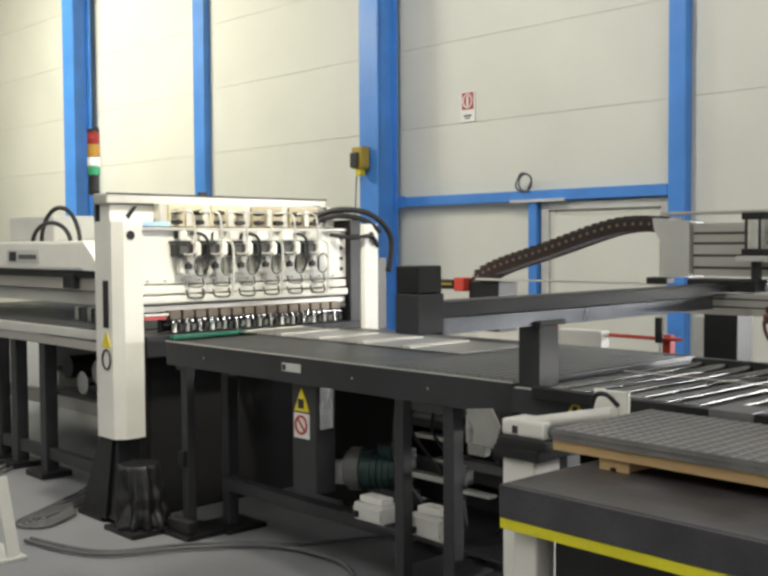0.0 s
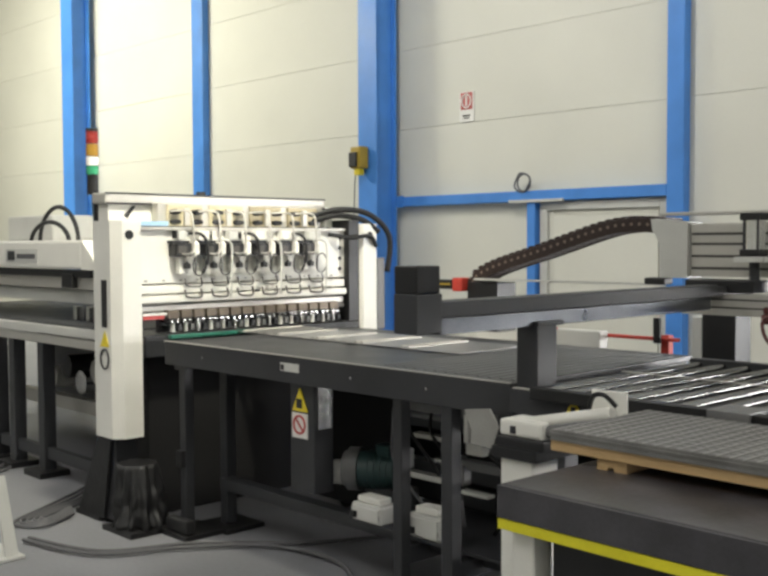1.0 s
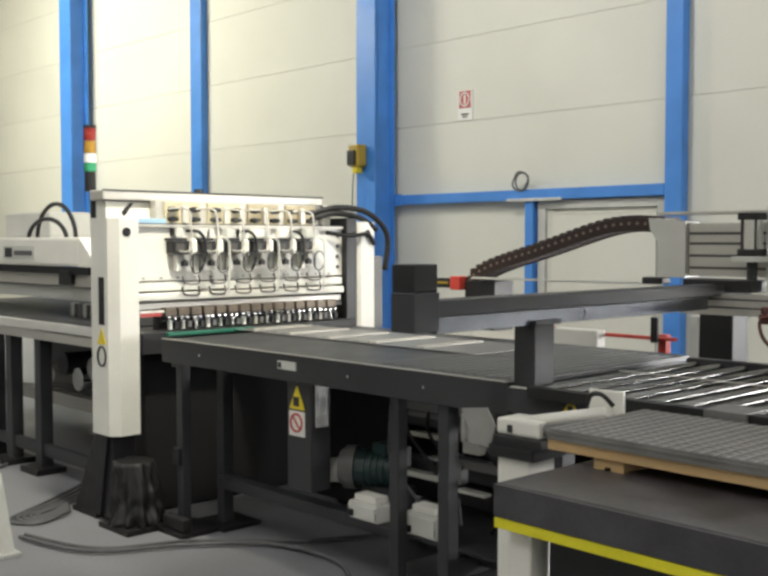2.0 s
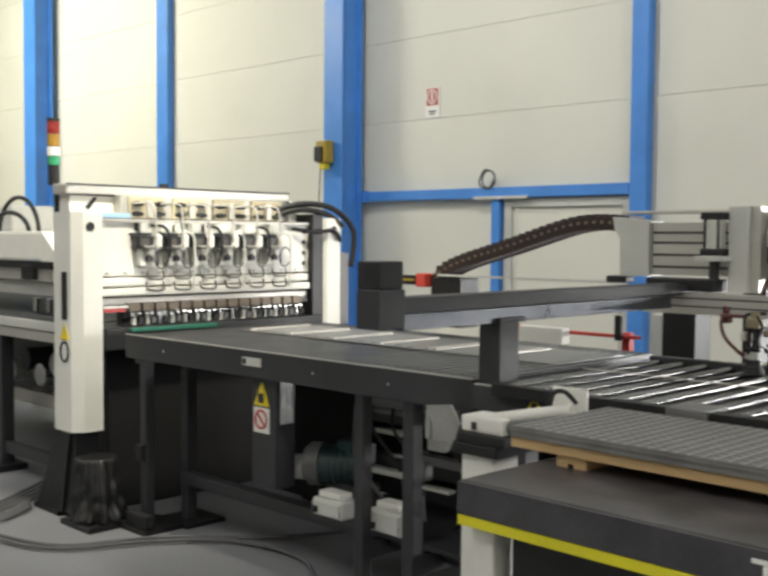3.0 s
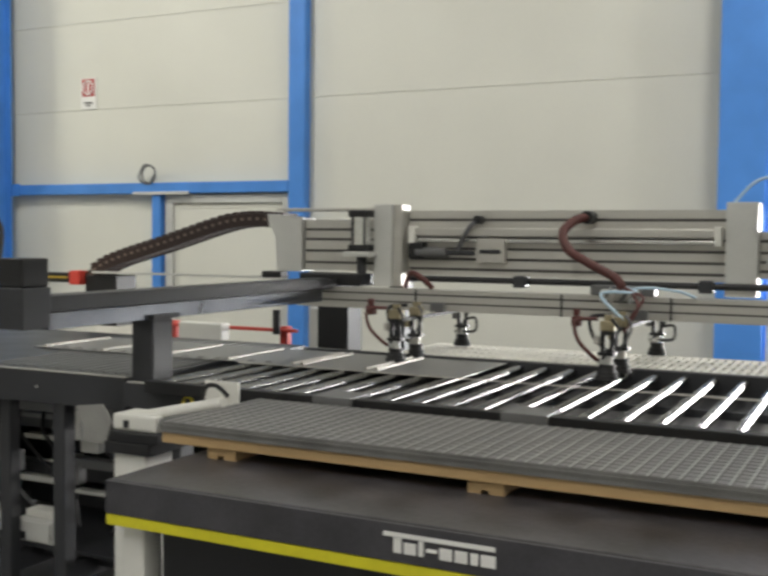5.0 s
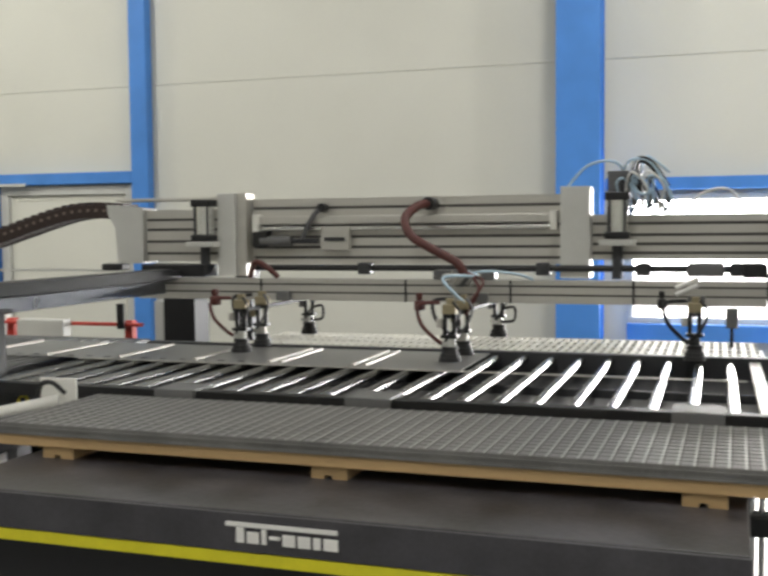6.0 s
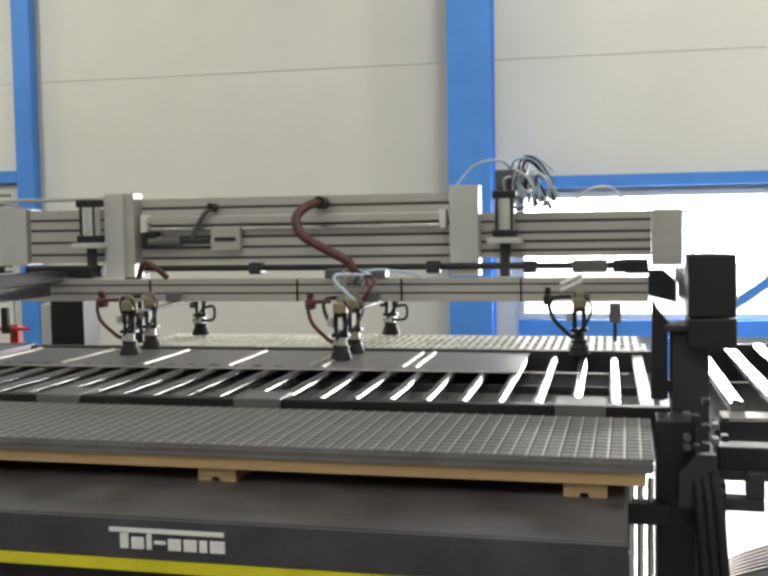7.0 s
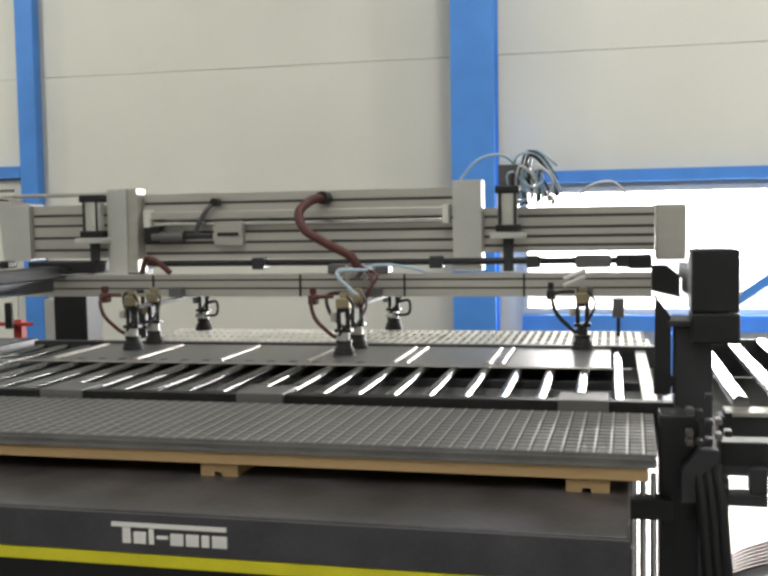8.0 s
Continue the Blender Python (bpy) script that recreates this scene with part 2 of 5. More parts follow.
def column(x0, x1, y0=9.6, y1=9.98):
    """A rolled steel column: two flanges and a web."""
    ob = thing("steel_column", ((x0 + x1) / 2, (y0 + y1) / 2, 0), "blue painted steel I-section column at the wall", "column", "wall columns")
    part("flange", box(x0, x1, y0, y0 + 0.03, 0, ROOF, 0.002), BLUE, ob)
    part("flange", box(x0, x1, y1 - 0.03, y1, 0, ROOF, 0.002), BLUE, ob)
    xm = (x0 + x1) / 2
    part("web", box(xm - 0.01, xm + 0.12, y0 + 0.03, y1 - 0.03, 0, ROOF, 0), BLUE, ob)
    part("base_plate", box(x0 - 0.05, x1 + 0.05, y0 - 0.05, y1 + 0.05, 0, 0.025, 0.003), BLUE, ob)


for a, b in ((-19.45, -19.0), (-10.63, -10.26), (-1.335, -0.93), (7.2, 7.6)):
    column(a, b)
for a, b in ((-15.35, -15.02), (-6.05, -5.84), (3.5, 3.7)):
    ob = thing("wall_post", ((a + b) / 2, 10.04, 0), "blue painted square steel wall post", "post", "wall posts")
    part("tube", box(a, b, 9.98, 10.115, 0, ROOF, 0.012), BLUE, ob)
    part("base_plate", box(a - 0.04, b + 0.04, 9.93, 10.115, 0.0, 0.02, 0.003), BLUE, ob)

lint = thing("door_lintel", (-8.15, 10.05, 2.16), "blue painted steel rail above the door", "rail")
part("rail", box(-10.25, -6.055, 9.985, 10.11, 2.105, 2.235, 0.008), BLUE, lint)
part("end_plate", box(-10.25, -10.13, 9.965, 9.985, 2.09, 2.25, 0.002), BLUE, lint)
part("clip", box(-8.25, -7.42, 9.96, 9.985, 2.09, 2.125, 0.002), OFFWHITE, lint, "pale strip on the rail")
post = thing("door_post", (-7.9, 10.05, 0), "blue painted slim steel post beside the door", "post")
part("tube", box(-7.985, -7.86, 9.99, 10.11, 0, 2.105, 0.008), BLUE, post)


def hall_door():
    d = tagged(new("door_1"), "closed cream metal door in a pale frame", "door", kind="structure")
    HOME[d.name] = Vector((0, 0, 0))
    part("frame", box(-7.83, -7.72, 10.05, 10.119, 0, 2.085, 0.006), OFFWHITE, d)
    part("frame", box(-6.17, -6.06, 10.05, 10.119, 0, 2.085, 0.006), OFFWHITE, d)
    part("frame", box(-7.72, -6.17, 10.05, 10.119, 1.99, 2.085, 0.006), OFFWHITE, d)
    part("leaf", box(-7.63, -6.2, 10.075, 10.119, 0.02, 1.92, 0.01), CREAM, d)
    part("leaf_edge", box(-7.715, -7.635, 10.085, 10.119, 0.02, 1.985, 0.006), CREAM, d)
    part("transom", box(-7.63, -6.2, 10.09, 10.119, 1.925, 1.985, 0.004), CREAM, d)


hall_door()


def window():
    w = tagged(new("window_1"), "bright wide window with pale frame", "window", kind="structure")
    HOME[w.name] = Vector((0, 0, 0))
    a, b, c, d = WIN
    part("frame", box(a, b, 10.06, 10.14, d - 0.05, d, 0.004), OFFWHITE, w)
    part("frame", box(a, b, 10.06, 10.14, c, c + 0.06, 0.004), OFFWHITE, w)
    for x in (a, 2.6, b - 0.05):
        part("mullion", box(x, x + 0.05, 10.07, 10.13, c + 0.06, d - 0.05, 0.004), OFFWHITE, w)
    part("sill", box(a, b, 10.0, 10.118, c - 0.16, c - 0.005, 0.006), BLUE, w, "blue steel rail under the window")
    part("head", box(a - 0.2, b, 9.99, 10.118, d + 0.05, d + 0.165, 0.006), BLUE, w, "blue steel rail above the window")


window()
bm = bmesh.new()
bx(bm, -30, 50, 40.0, 40.05, -3, 6)
setting("ground", box(-30, 50, WALL + 0.25, 40.0, -0.22, -0.02, 0), CONCRETE, "sunlit concrete yard outside the window", "ground")
setting("backdrop", bm, OUTSIDE, "blown-out daylight outside the window", "backdrop")
br = thing("diagonal_brace", (1.4, 9.85, 0.0), "blue drilled steel diagonal brace at the wall", "brace")
bm = bmesh.new()
prism(bm, [(0.75, 0.51), (0.9, 0.51), (2.9, 1.95), (2.75, 1.95)], "y", 9.83, 9.86)
part("strut", bm, BLUE, br)
for i in range(7):
    x = 1.02 + i * 0.25
    bm = bmesh.new()
    rod(bm, (x, 9.825, 0.55 + (x - 0.88) * 0.72 + 0.05), (x, 9.83, 0.55 + (x - 0.88) * 0.72 + 0.05), 0.018, 12)
    part("bolt", bm, STEEL, br)
bm = bmesh.new()
bx(bm, 0.6, 1.0, 9.8, 9.9, 0.0, 0.51, 0.004)
part("foot_bracket", bm, BLUE, br)

for x in (-17.0, -9.0, -1.0, 6.0):
    rl = thing("roof_light", (x, -2.0, ROOF), "long pale ceiling light panel", "ceiling light", "ceiling lights")
    part("frame", box(x - 0.9, x + 0.9, -5.7, 1.7, ROOF - 0.06, ROOF - 0.002, 0.01), OFFWHITE, rl)
    part("diffuser", box(x - 0.8, x + 0.8, -5.5, 1.5, ROOF - 0.09, ROOF - 0.062, 0.01), DIFFUSER, rl)


# housings invented for the added lamps, out of view
for x, y in ((-18.2, 4.2), (-7.6, 5.6), (0.2, 5.6), (5.5, 5.6)):
    hb = thing("fill_lamp_housing", (x, y, 7.0), "unseen metal high-bay housing added over a fill lamp", "ceiling light", "high-bay lights")
    part("housing", box(x - 0.6, x + 0.6, y - 0.5, y + 0.3, 7.02, 7.2, 0.02), OFFWHITE, hb)
    part("rod", box(x - 0.01, x + 0.01, y - 0.01, y + 0.01, 7.2, ROOF, 0), STEEL, hb)


# ---- wall details ----
def wall_sign():
    s = thing("wall_sign", (-9.07, 10.11, 3.3), "white prohibition sign with a red ring fixed on the wall", "sign")
    part("plate", box(-9.2, -8.95, 10.105, 10.119, 3.18, 3.57, 0.003), SIGNWHITE, s)
    bm = bmesh.new()
    bx(bm, -9.175, -8.975, 10.101, 10.105, 3.34, 3.56)
    part("panel", bm, SIGNRED, s, "dark red square")
    bm = bmesh.new()
    tube(bm, [(-9.075 + 0.075 * math.cos(a), 10.1, 3.45 + 0.085 * math.sin(a)) for a in [k * math.pi / 6 for k in range(13)]], 0.012, 6, 3)
    part("ring", bm, SIGNWHITE, s)
    part("bar", box(-9.09, -9.06, 10.096, 10.1, 3.39, 3.51, 0), SIGNWHITE, s)
    part("text_bar", box(-9.14, -9.01, 10.101, 10.105, 3.25, 3.27, 0), SIGNBLACK, s)
    part("text_bar", box(-9.12, -9.03, 10.101, 10.105, 3.22, 3.235, 0), SIGNBLACK, s)


wall_sign()
bm = bmesh.new()
tube(bm, [(-8.04 + 0.115 * math.cos(a), 9.97 + 0.02 * math.sin(3 * a), 2.335 + 0.115 * math.sin(a)) for a in [k * math.pi / 6 for k in range(13)]], 0.012, 8, 4)
tube(bm, [(-8.03 + 0.1 * math.cos(a), 9.99, 2.335 + 0.105 * math.sin(a)) for a in [k * math.pi / 6 for k in range(13)]], 0.011, 8, 4)
single("cable_coil", bm, CABLE, "grey cable coil hanging on the blue rail", "cable")


def hoist_control():
    h = thing("crane_control", (-10.75, 9.5, 2.7), "yellow crane control box hanging on the column", "control box")
    part("box_body", box(-10.6, -10.4, 9.42, 9.58, 2.62, 2.92, 0.02), OLIVE, h)
    part("face", box(-10.6, -10.45, 9.39, 9.419, 2.64, 2.84, 0.01), DARKER, h)
    part("knob", box(-10.55, -10.45, 9.44, 9.55, 2.53, 2.62, 0.02), SIGNYELLOW, h)
    bm = bmesh.new()
    tube(bm, [(-10.58, 9.5, 2.54), (-10.6, 9.5, 2.3), (-10.61, 9.5, 1.9), (-10.61, 9.52, 0.5)], 0.008, 6)
    part("cable", bm, CABLE, h)


hoist_control()


# ---- the press ----
def press():
    p = thing("press", (-5.4, 3.9, 0), "white portal press with pneumatic cylinders and a row of tools", "press")
    for y, n in ((2.86, 0), (4.74, 1)):
        bm = bmesh.new()
        x0, x1 = (-5.44, -5.2) if n == 0 else (-5.4, -5.22)
        d = 0.17 if n == 0 else 0.14
        c = 0.05 if n == 0 else 0.02
        prism(bm, [(x0, y), (x1 - c, y), (x1, y + c), (x1, y + d), (x0, y + d)], "z", 0.5 if n == 0 else 0.95, 1.735)
        col = part("column", bm, WHITE, p)
        bm = bmesh.new()
        rod(bm, (x1 - 0.004, y + d * 0.55, 1.655), (x1 + 0.004, y + d * 0.55, 1.655), 0.026, 16)
        part("eye_hole", bm, DARKER, col, "black round eye hole")
        bm = bmesh.new()
        bx(bm, x0 - 0.01, x1 - 0.06, y + 0.02, y + d, 0.02, 0.5 if n == 0 else 0.95, 0.01)
        part("pedestal", bm, DARK, p, "dark pedestal under the column")
        if n == 0:
            bm = bmesh.new()
            prism(bm, [(-5.66, 0.03), (-5.36, 0.03), (-5.27, 0.49), (-5.42, 0.49)], "y", y - 0.005, y + 0.012)
            part("skirt", bm, BLACKBAG, p, "black plastic skirt round the pedestal")
        if n == 0:
            part("slot", box(-5.35, -5.29, y - 0.004, y + 0.004, 1.13, 1.4, 0.002), DARKER, col, "dark inspection slot")
            bm = bmesh.new()
            prism(bm, [(-5.37, 1.02), (-5.27, 1.02), (-5.32, 1.11)], "y", y - 0.004, y + 0.002)
            part("warning_sticker", bm, SIGNYELLOW, col)
            bm = bmesh.new()
            tube(bm, [(-5.32 + 0.045 * math.cos(a), y - 0.004, 0.95 + 0.055 * math.sin(a)) for a in [k * math.pi / 5 for k in range(11)]], 0.006, 5, 3)
            part("prohibition_sticker", bm, SIGNBLACK, col)
    # crosshead
    part("crosshead", box(-5.5, -5.29, 3.0, 4.72, 1.37, 1.7, 0.006), WHITE, p)
    part("end_cheek", box(-5.46, -5.24, 4.64, 4.735, 1.0, 1.76, 0.006), DARKER, p)
    for z0, z1, x in ((1.31, 1.36, -5.27), (1.255, 1.3, -5.25), (1.2, 1.245, -5.28)):
        part("ram_rail", box(-5.5, x, 3.05, 4.63, z0, z1, 0.01), WHITE if z0 > 1.25 else ALU, p)
    part("film_strip", box(-5.285, -5.28, 3.06, 3.26, 1.685, 1.735, 0), LIGHTBLUE, p)
    part("label_strip", box(-5.245, -5.24, 3.06, 3.2, 1.165, 1.185, 0), SIGNRED, p)
    part("label_strip", box(-5.245, -5.24, 3.06, 3.24, 1.187, 1.2, 0), SIGNWHITE, p)
    # top tube, valve bank and pneumatic row
    part("top_beam", box(-5.62, -5.46, 2.95, 4.62, 1.84, 1.905, 0.012), ALU, p)
    part("beam_line", box(-5.462, -5.458, 2.95, 4.62, 1.835, 1.846, 0), DARKER, p)
    part("beam_line", box(-5.462, -5.457, 2.95, 4.62, 1.898, 1.906, 0), DARK, p)
    bm = bmesh.new()
    rod(bm, (-5.54, 3.66, 1.9), (-5.54, 3.66, 1.93), 0.03)
    part("vent_cap", bm, DARKER, p)
    part("back_plate", box(-5.6, -5.48, 2.98, 4.7, 1.66, 1.85, 0.004), WHITE, p)
    bm = bmesh.new()
    prism(bm, [(3.08, 1.775), (3.135, 1.83), (3.16, 1.83), (3.1, 1.755)], "x", -5.48, -5.474)
    part("vent_mark", bm, DARKER, p)
    bank = part("valve_bank", box(-5.46, -5.39, 3.26, 4.53, 1.705, 1.845, 0.004), ALU, p)
    for i in range(4):
        y = 3.31 + i * 0.305
        m = VALVECREAM if i < 2 else BRASS
        part("valve_plate", box(-5.389, -5.374, y, y + 0.25, 1.705, 1.838, 0.003), m, bank)
        for z in (1.735, 1.795):
            for d in (0.045, 0.2):
                bm = bmesh.new()
                rod(bm, (-5.352, y + d - 0.035, z), (-5.352, y + d + 0.032, z), 0.0125, 12)
                bx(bm, -5.374, -5.345, y + d - 0.012, y + d + 0.012, z - 0.016, z + 0.016, 0.004)
                part("push_fitting", bm, DARK if (i + int(d * 10)) % 2 else DARKER, bank)
        part("port_plate", box(-5.373, -5.35, y + 0.11, y + 0.145, 1.715, 1.82, 0.004), ALU, bank)
    part("bank_end", box(-5.46, -5.36, 4.53, 4.6, 1.70, 1.80, 0.006), OFFWHITE, bank)
    rail = part("air_rail", box(-5.31, -5.27, 3.03, 4.68, 1.682, 1.702, 0.006), ALU, p)
    part("rail_shadow_gap", box(-5.312, -5.273, 3.03, 4.68, 1.7025, 1.708, 0), DARK, rail)
    part("rail_bracket", box(-5.33, -5.25, 3.29, 3.335, 1.635, 1.681, 0.003), DARKER, rail)
    for i, y in enumerate((3.30, 3.44, 3.51, 3.66, 3.72, 3.86, 3.94, 4.07, 4.14, 4.29)):
        part("manifold_block", box(-5.30, -5.235, y, y + (0.10 if i % 2 else 0.055), 1.625, 1.68, 0.006), WHITE if i % 3 else OFFWHITE, rail)
    for i in range(6):
        y = 3.265 + i * 0.189
        cyl = part("cylinder_block", box(-5.29, -5.215, y, y + 0.115, 1.528, 1.605, 0.008), DARKER, p, "black pneumatic cylinder block")
        part("cylinder_lid", box(-5.30, -5.225, y - 0.01, y + 0.105, 1.606, 1.622, 0.004), DARK, cyl)
        part("cylinder_face", box(-5.214, -5.206, y + 0.015, y + 0.075, 1.545, 1.59, 0.003), SHADOWLINE, cyl)
        bm = bmesh.new()
        rod(bm, (-5.22, y + 0.145, 1.532), (-5.22, y + 0.145, 1.6), 0.022, 14)
        rod(bm, (-5.22, y + 0.145, 1.6), (-5.22, y + 0.145, 1.618), 0.022, 14, 0.011)
        part("filter_bowl", bm, WHITE, cyl)
        part("clevis", box(-5.288, -5.24, y + 0.04, y + 0.15, 1.425, 1.522, 0.005), WHITE, cyl)
        part("clevis_edge", box(-5.289, -5.239, y + 0.152, y + 0.158, 1.43, 1.522, 0.001), GREY, cyl)
        bm = bmesh.new()
        bx(bm, -5.239, -5.205, y + 0.065, y + 0.1, 1.455, 1.488, 0.005)
        rod(bm, (-5.222, y + 0.083, 1.488), (-5.222, y + 0.083, 1.498), 0.009, 10)
        part("switch", bm, DARKER, cyl)
        bm = bmesh.new()
        rod(bm, (-5.222, y + 0.083, 1.498), (-5.222, y + 0.083, 1.522), 0.014, 12)
        part("switch_neck", bm, ALU, cyl)
        # down pipe from the valve bank, hooked into the block
        bm = bmesh.new()
        tube(bm, [(-5.35, y + 0.05, 1.796), (-5.29, y + 0.1, 1.8), (-5.235, y + 0.122, 1.785), (-5.215, y + 0.124, 1.72), (-5.205, y + 0.122, 1.6), (-5.2, y + 0.11, 1.555), (-5.2, y + 0.075, 1.54), (-5.21, y + 0.04, 1.545)], 0.0065, 8)
        part("steel_pipe", bm, ALU, p)
        # two bent return pipes below
        for z, r in ((1.352, 0.0055), (1.285, 0.006)):
            bm = bmesh.new()
            tube(bm, [(-5.235, y + 0.075, z + 0.045), (-5.222, y + 0.075, z + 0.012), (-5.22, y + 0.095, z), (-5.22, y + 0.16, z - 0.004), (-5.222, y + 0.185, z + 0.01), (-5.235, y + 0.187, z + 0.05)], r, 7)
            part("steel_pipe", bm, SHADOWLINE, p)
        bm = bmesh.new()
        tube(bm, [(-5.2 + 0.004 * math.sin(a), y + 0.155 + 0.045 * math.cos(a), 1.475 + 0.062 * math.sin(a)) for a in [k * math.pi / 6 for k in range(13)]], 0.0042, 6, 3)
        part("air_hose", bm, DARK, p)
        if i % 2 == 0:
            bm = bmesh.new()
            tube(bm, [(-5.26, y + 0.12, 1.665), (-5.2, y + 0.165, 1.66), (-5.185, y + 0.2, 1.61), (-5.19, y + 0.205, 1.5), (-5.2, y + 0.18, 1.43)], 0.0095, 8)
            part("black_hose", bm, RUBBER, p)
        else:
            bm = bmesh.new()
            tube(bm, [(-5.25, y + 0.12, 1.618), (-5.2, y + 0.165, 1.622), (-5.19, y + 0.192, 1.58), (-5.195, y + 0.195, 1.42), (-5.205, y + 0.193, 1.285)], 0.0075, 8)
            part("steel_pipe", bm, OFFWHITE, p)
    # bolts along the lower edge of the crosshead
    for i in range(13):
        part("bolt", box(-5.29, -5.283, 3.1 + 0.118 * i, 3.116 + 0.118 * i, 1.384, 1.39, 0.001), DARK, p)
    # the row of tools
    part("tool_rail", box(-5.34, -5.245, 3.2, 4.6, 1.172, 1.2, 0.003), SHADOWLINE, p)
    for i in range(15):
        y = 3.255 + i * 0.0885
        body = part("punch_tool", box(-5.28, -5.225, y - 0.036, y + 0.034, 1.165, 1.213, 0.003), SHADEDTOOL, p, "metal tool holder darkened to brown for shade, with a pale punch")
        bm = bmesh.new()
        bx(bm, -5.27, -5.215, y - 0.04, y + 0.03, 1.138, 1.163, 0.004)
        part("clamp", bm, DARKER, body)
        for d in (-0.024, 0.016):
            bm = bmesh.new()
            rod(bm, (-5.216, y + d, 1.152), (-5.208, y + d, 1.152), 0.0075, 10)
            part("screw", bm, STEEL, body)
        bm = bmesh.new()
        rod(bm, (-5.24, y, 1.085), (-5.24, y, 1.14), 0.0135, 12)
        part("punch", bm, (WHITE, ALU, STEEL)[i % 3], body)
        bm = bmesh.new()
        bx(bm, -5.26, -5.22, y + 0.026, y + 0.05, 1.092, 1.128, 0.004)
        part("stripper", bm, (DARK, GREY)[i % 2], body)
    part("tool_holder", box(-5.34, -5.3, 3.2, 4.6, 1.08, 1.195, 0.003), DARKER, p)
    part("tool_bed", box(-5.6, -5.2, 3.05, 4.7, 0.95, 1.075, 0.006), DARK, p)
    part("green_strip", box(-5.2, -5.17, 3.2, 3.8, 1.05, 1.072, 0.003), GREENBELT, p)
    bm = bmesh.new()
    tube(bm, [(-5.4, 4.45, 1.78), (-5.3, 4.6, 1.83), (-5.26, 4.85, 1.8), (-5.24, 5.02, 1.65), (-5.26, 5.02, 1.4)], 0.02, 8)
    part("black_hose", bm, RUBBER, p)
    bm = bmesh.new()
    tube(bm, [(-5.4, 4.42, 1.74), (-5.3, 4.58, 1.79), (-5.25, 4.78, 1.76), (-5.22, 4.9, 1.68)], 0.02, 8)
    part("black_hose", bm, RUBBER, p)
    bm = bmesh.new()
    tube(bm, [(-5.26, 4.48, 1.66), (-5.22, 4.65, 1.64), (-5.2, 4.8, 1.65), (-5.2, 4.86, 1.58)], 0.014, 8)
    part("black_hose", bm, RUBBER, p)
    part("grey_duct", box(-5.32, -5.22, 4.885, 4.96, 1.0, 1.5, 0.008), GREY, p)
    for i in range(4):
        bm = bmesh.new()
        rod(bm, (-5.292, 4.6, 1.43 + 0.07 * i), (-5.282, 4.6, 1.43 + 0.07 * i), 0.013, 10)
        part("bolt", bm, DARKER, p)
    part("base", box(-5.75, -5.3, 3.12, 4.7, 0.0, 0.95, 0.01), SHADEBLACK, p, "black press base")


press()


def beacon():
    b = thing("signal_tower", (-5.7, 3.0, 1.86), "signal light tower in red, amber, white and green on the press", "signal light")
    for z0, z1, m, n in ((1.9, 2.02, DARKER, "socket"), (2.02, 2.07, GREENLENS, "green_lens"), (2.075, 2.125, SIGNWHITE, "white_lens"),
                         (2.13, 2.2, AMBER, "amber_lens"), (2.205, 2.275, REDLENS, "red_lens"), (2.275, 2.295, DARKER, "cap")):
        bm = bmesh.new()
        rod(bm, (-5.7, 3.0, z0), (-5.7, 3.0, z1), 0.037 if n != "socket" else 0.033, 20)
        part(n, bm, m, b)
    bm = bmesh.new()
    rod(bm, (-5.66, 3.0, 1.6), (-5.66, 3.0, 1.92), 0.016, 10)
    part("pole", bm, DARKER, b)


beacon()


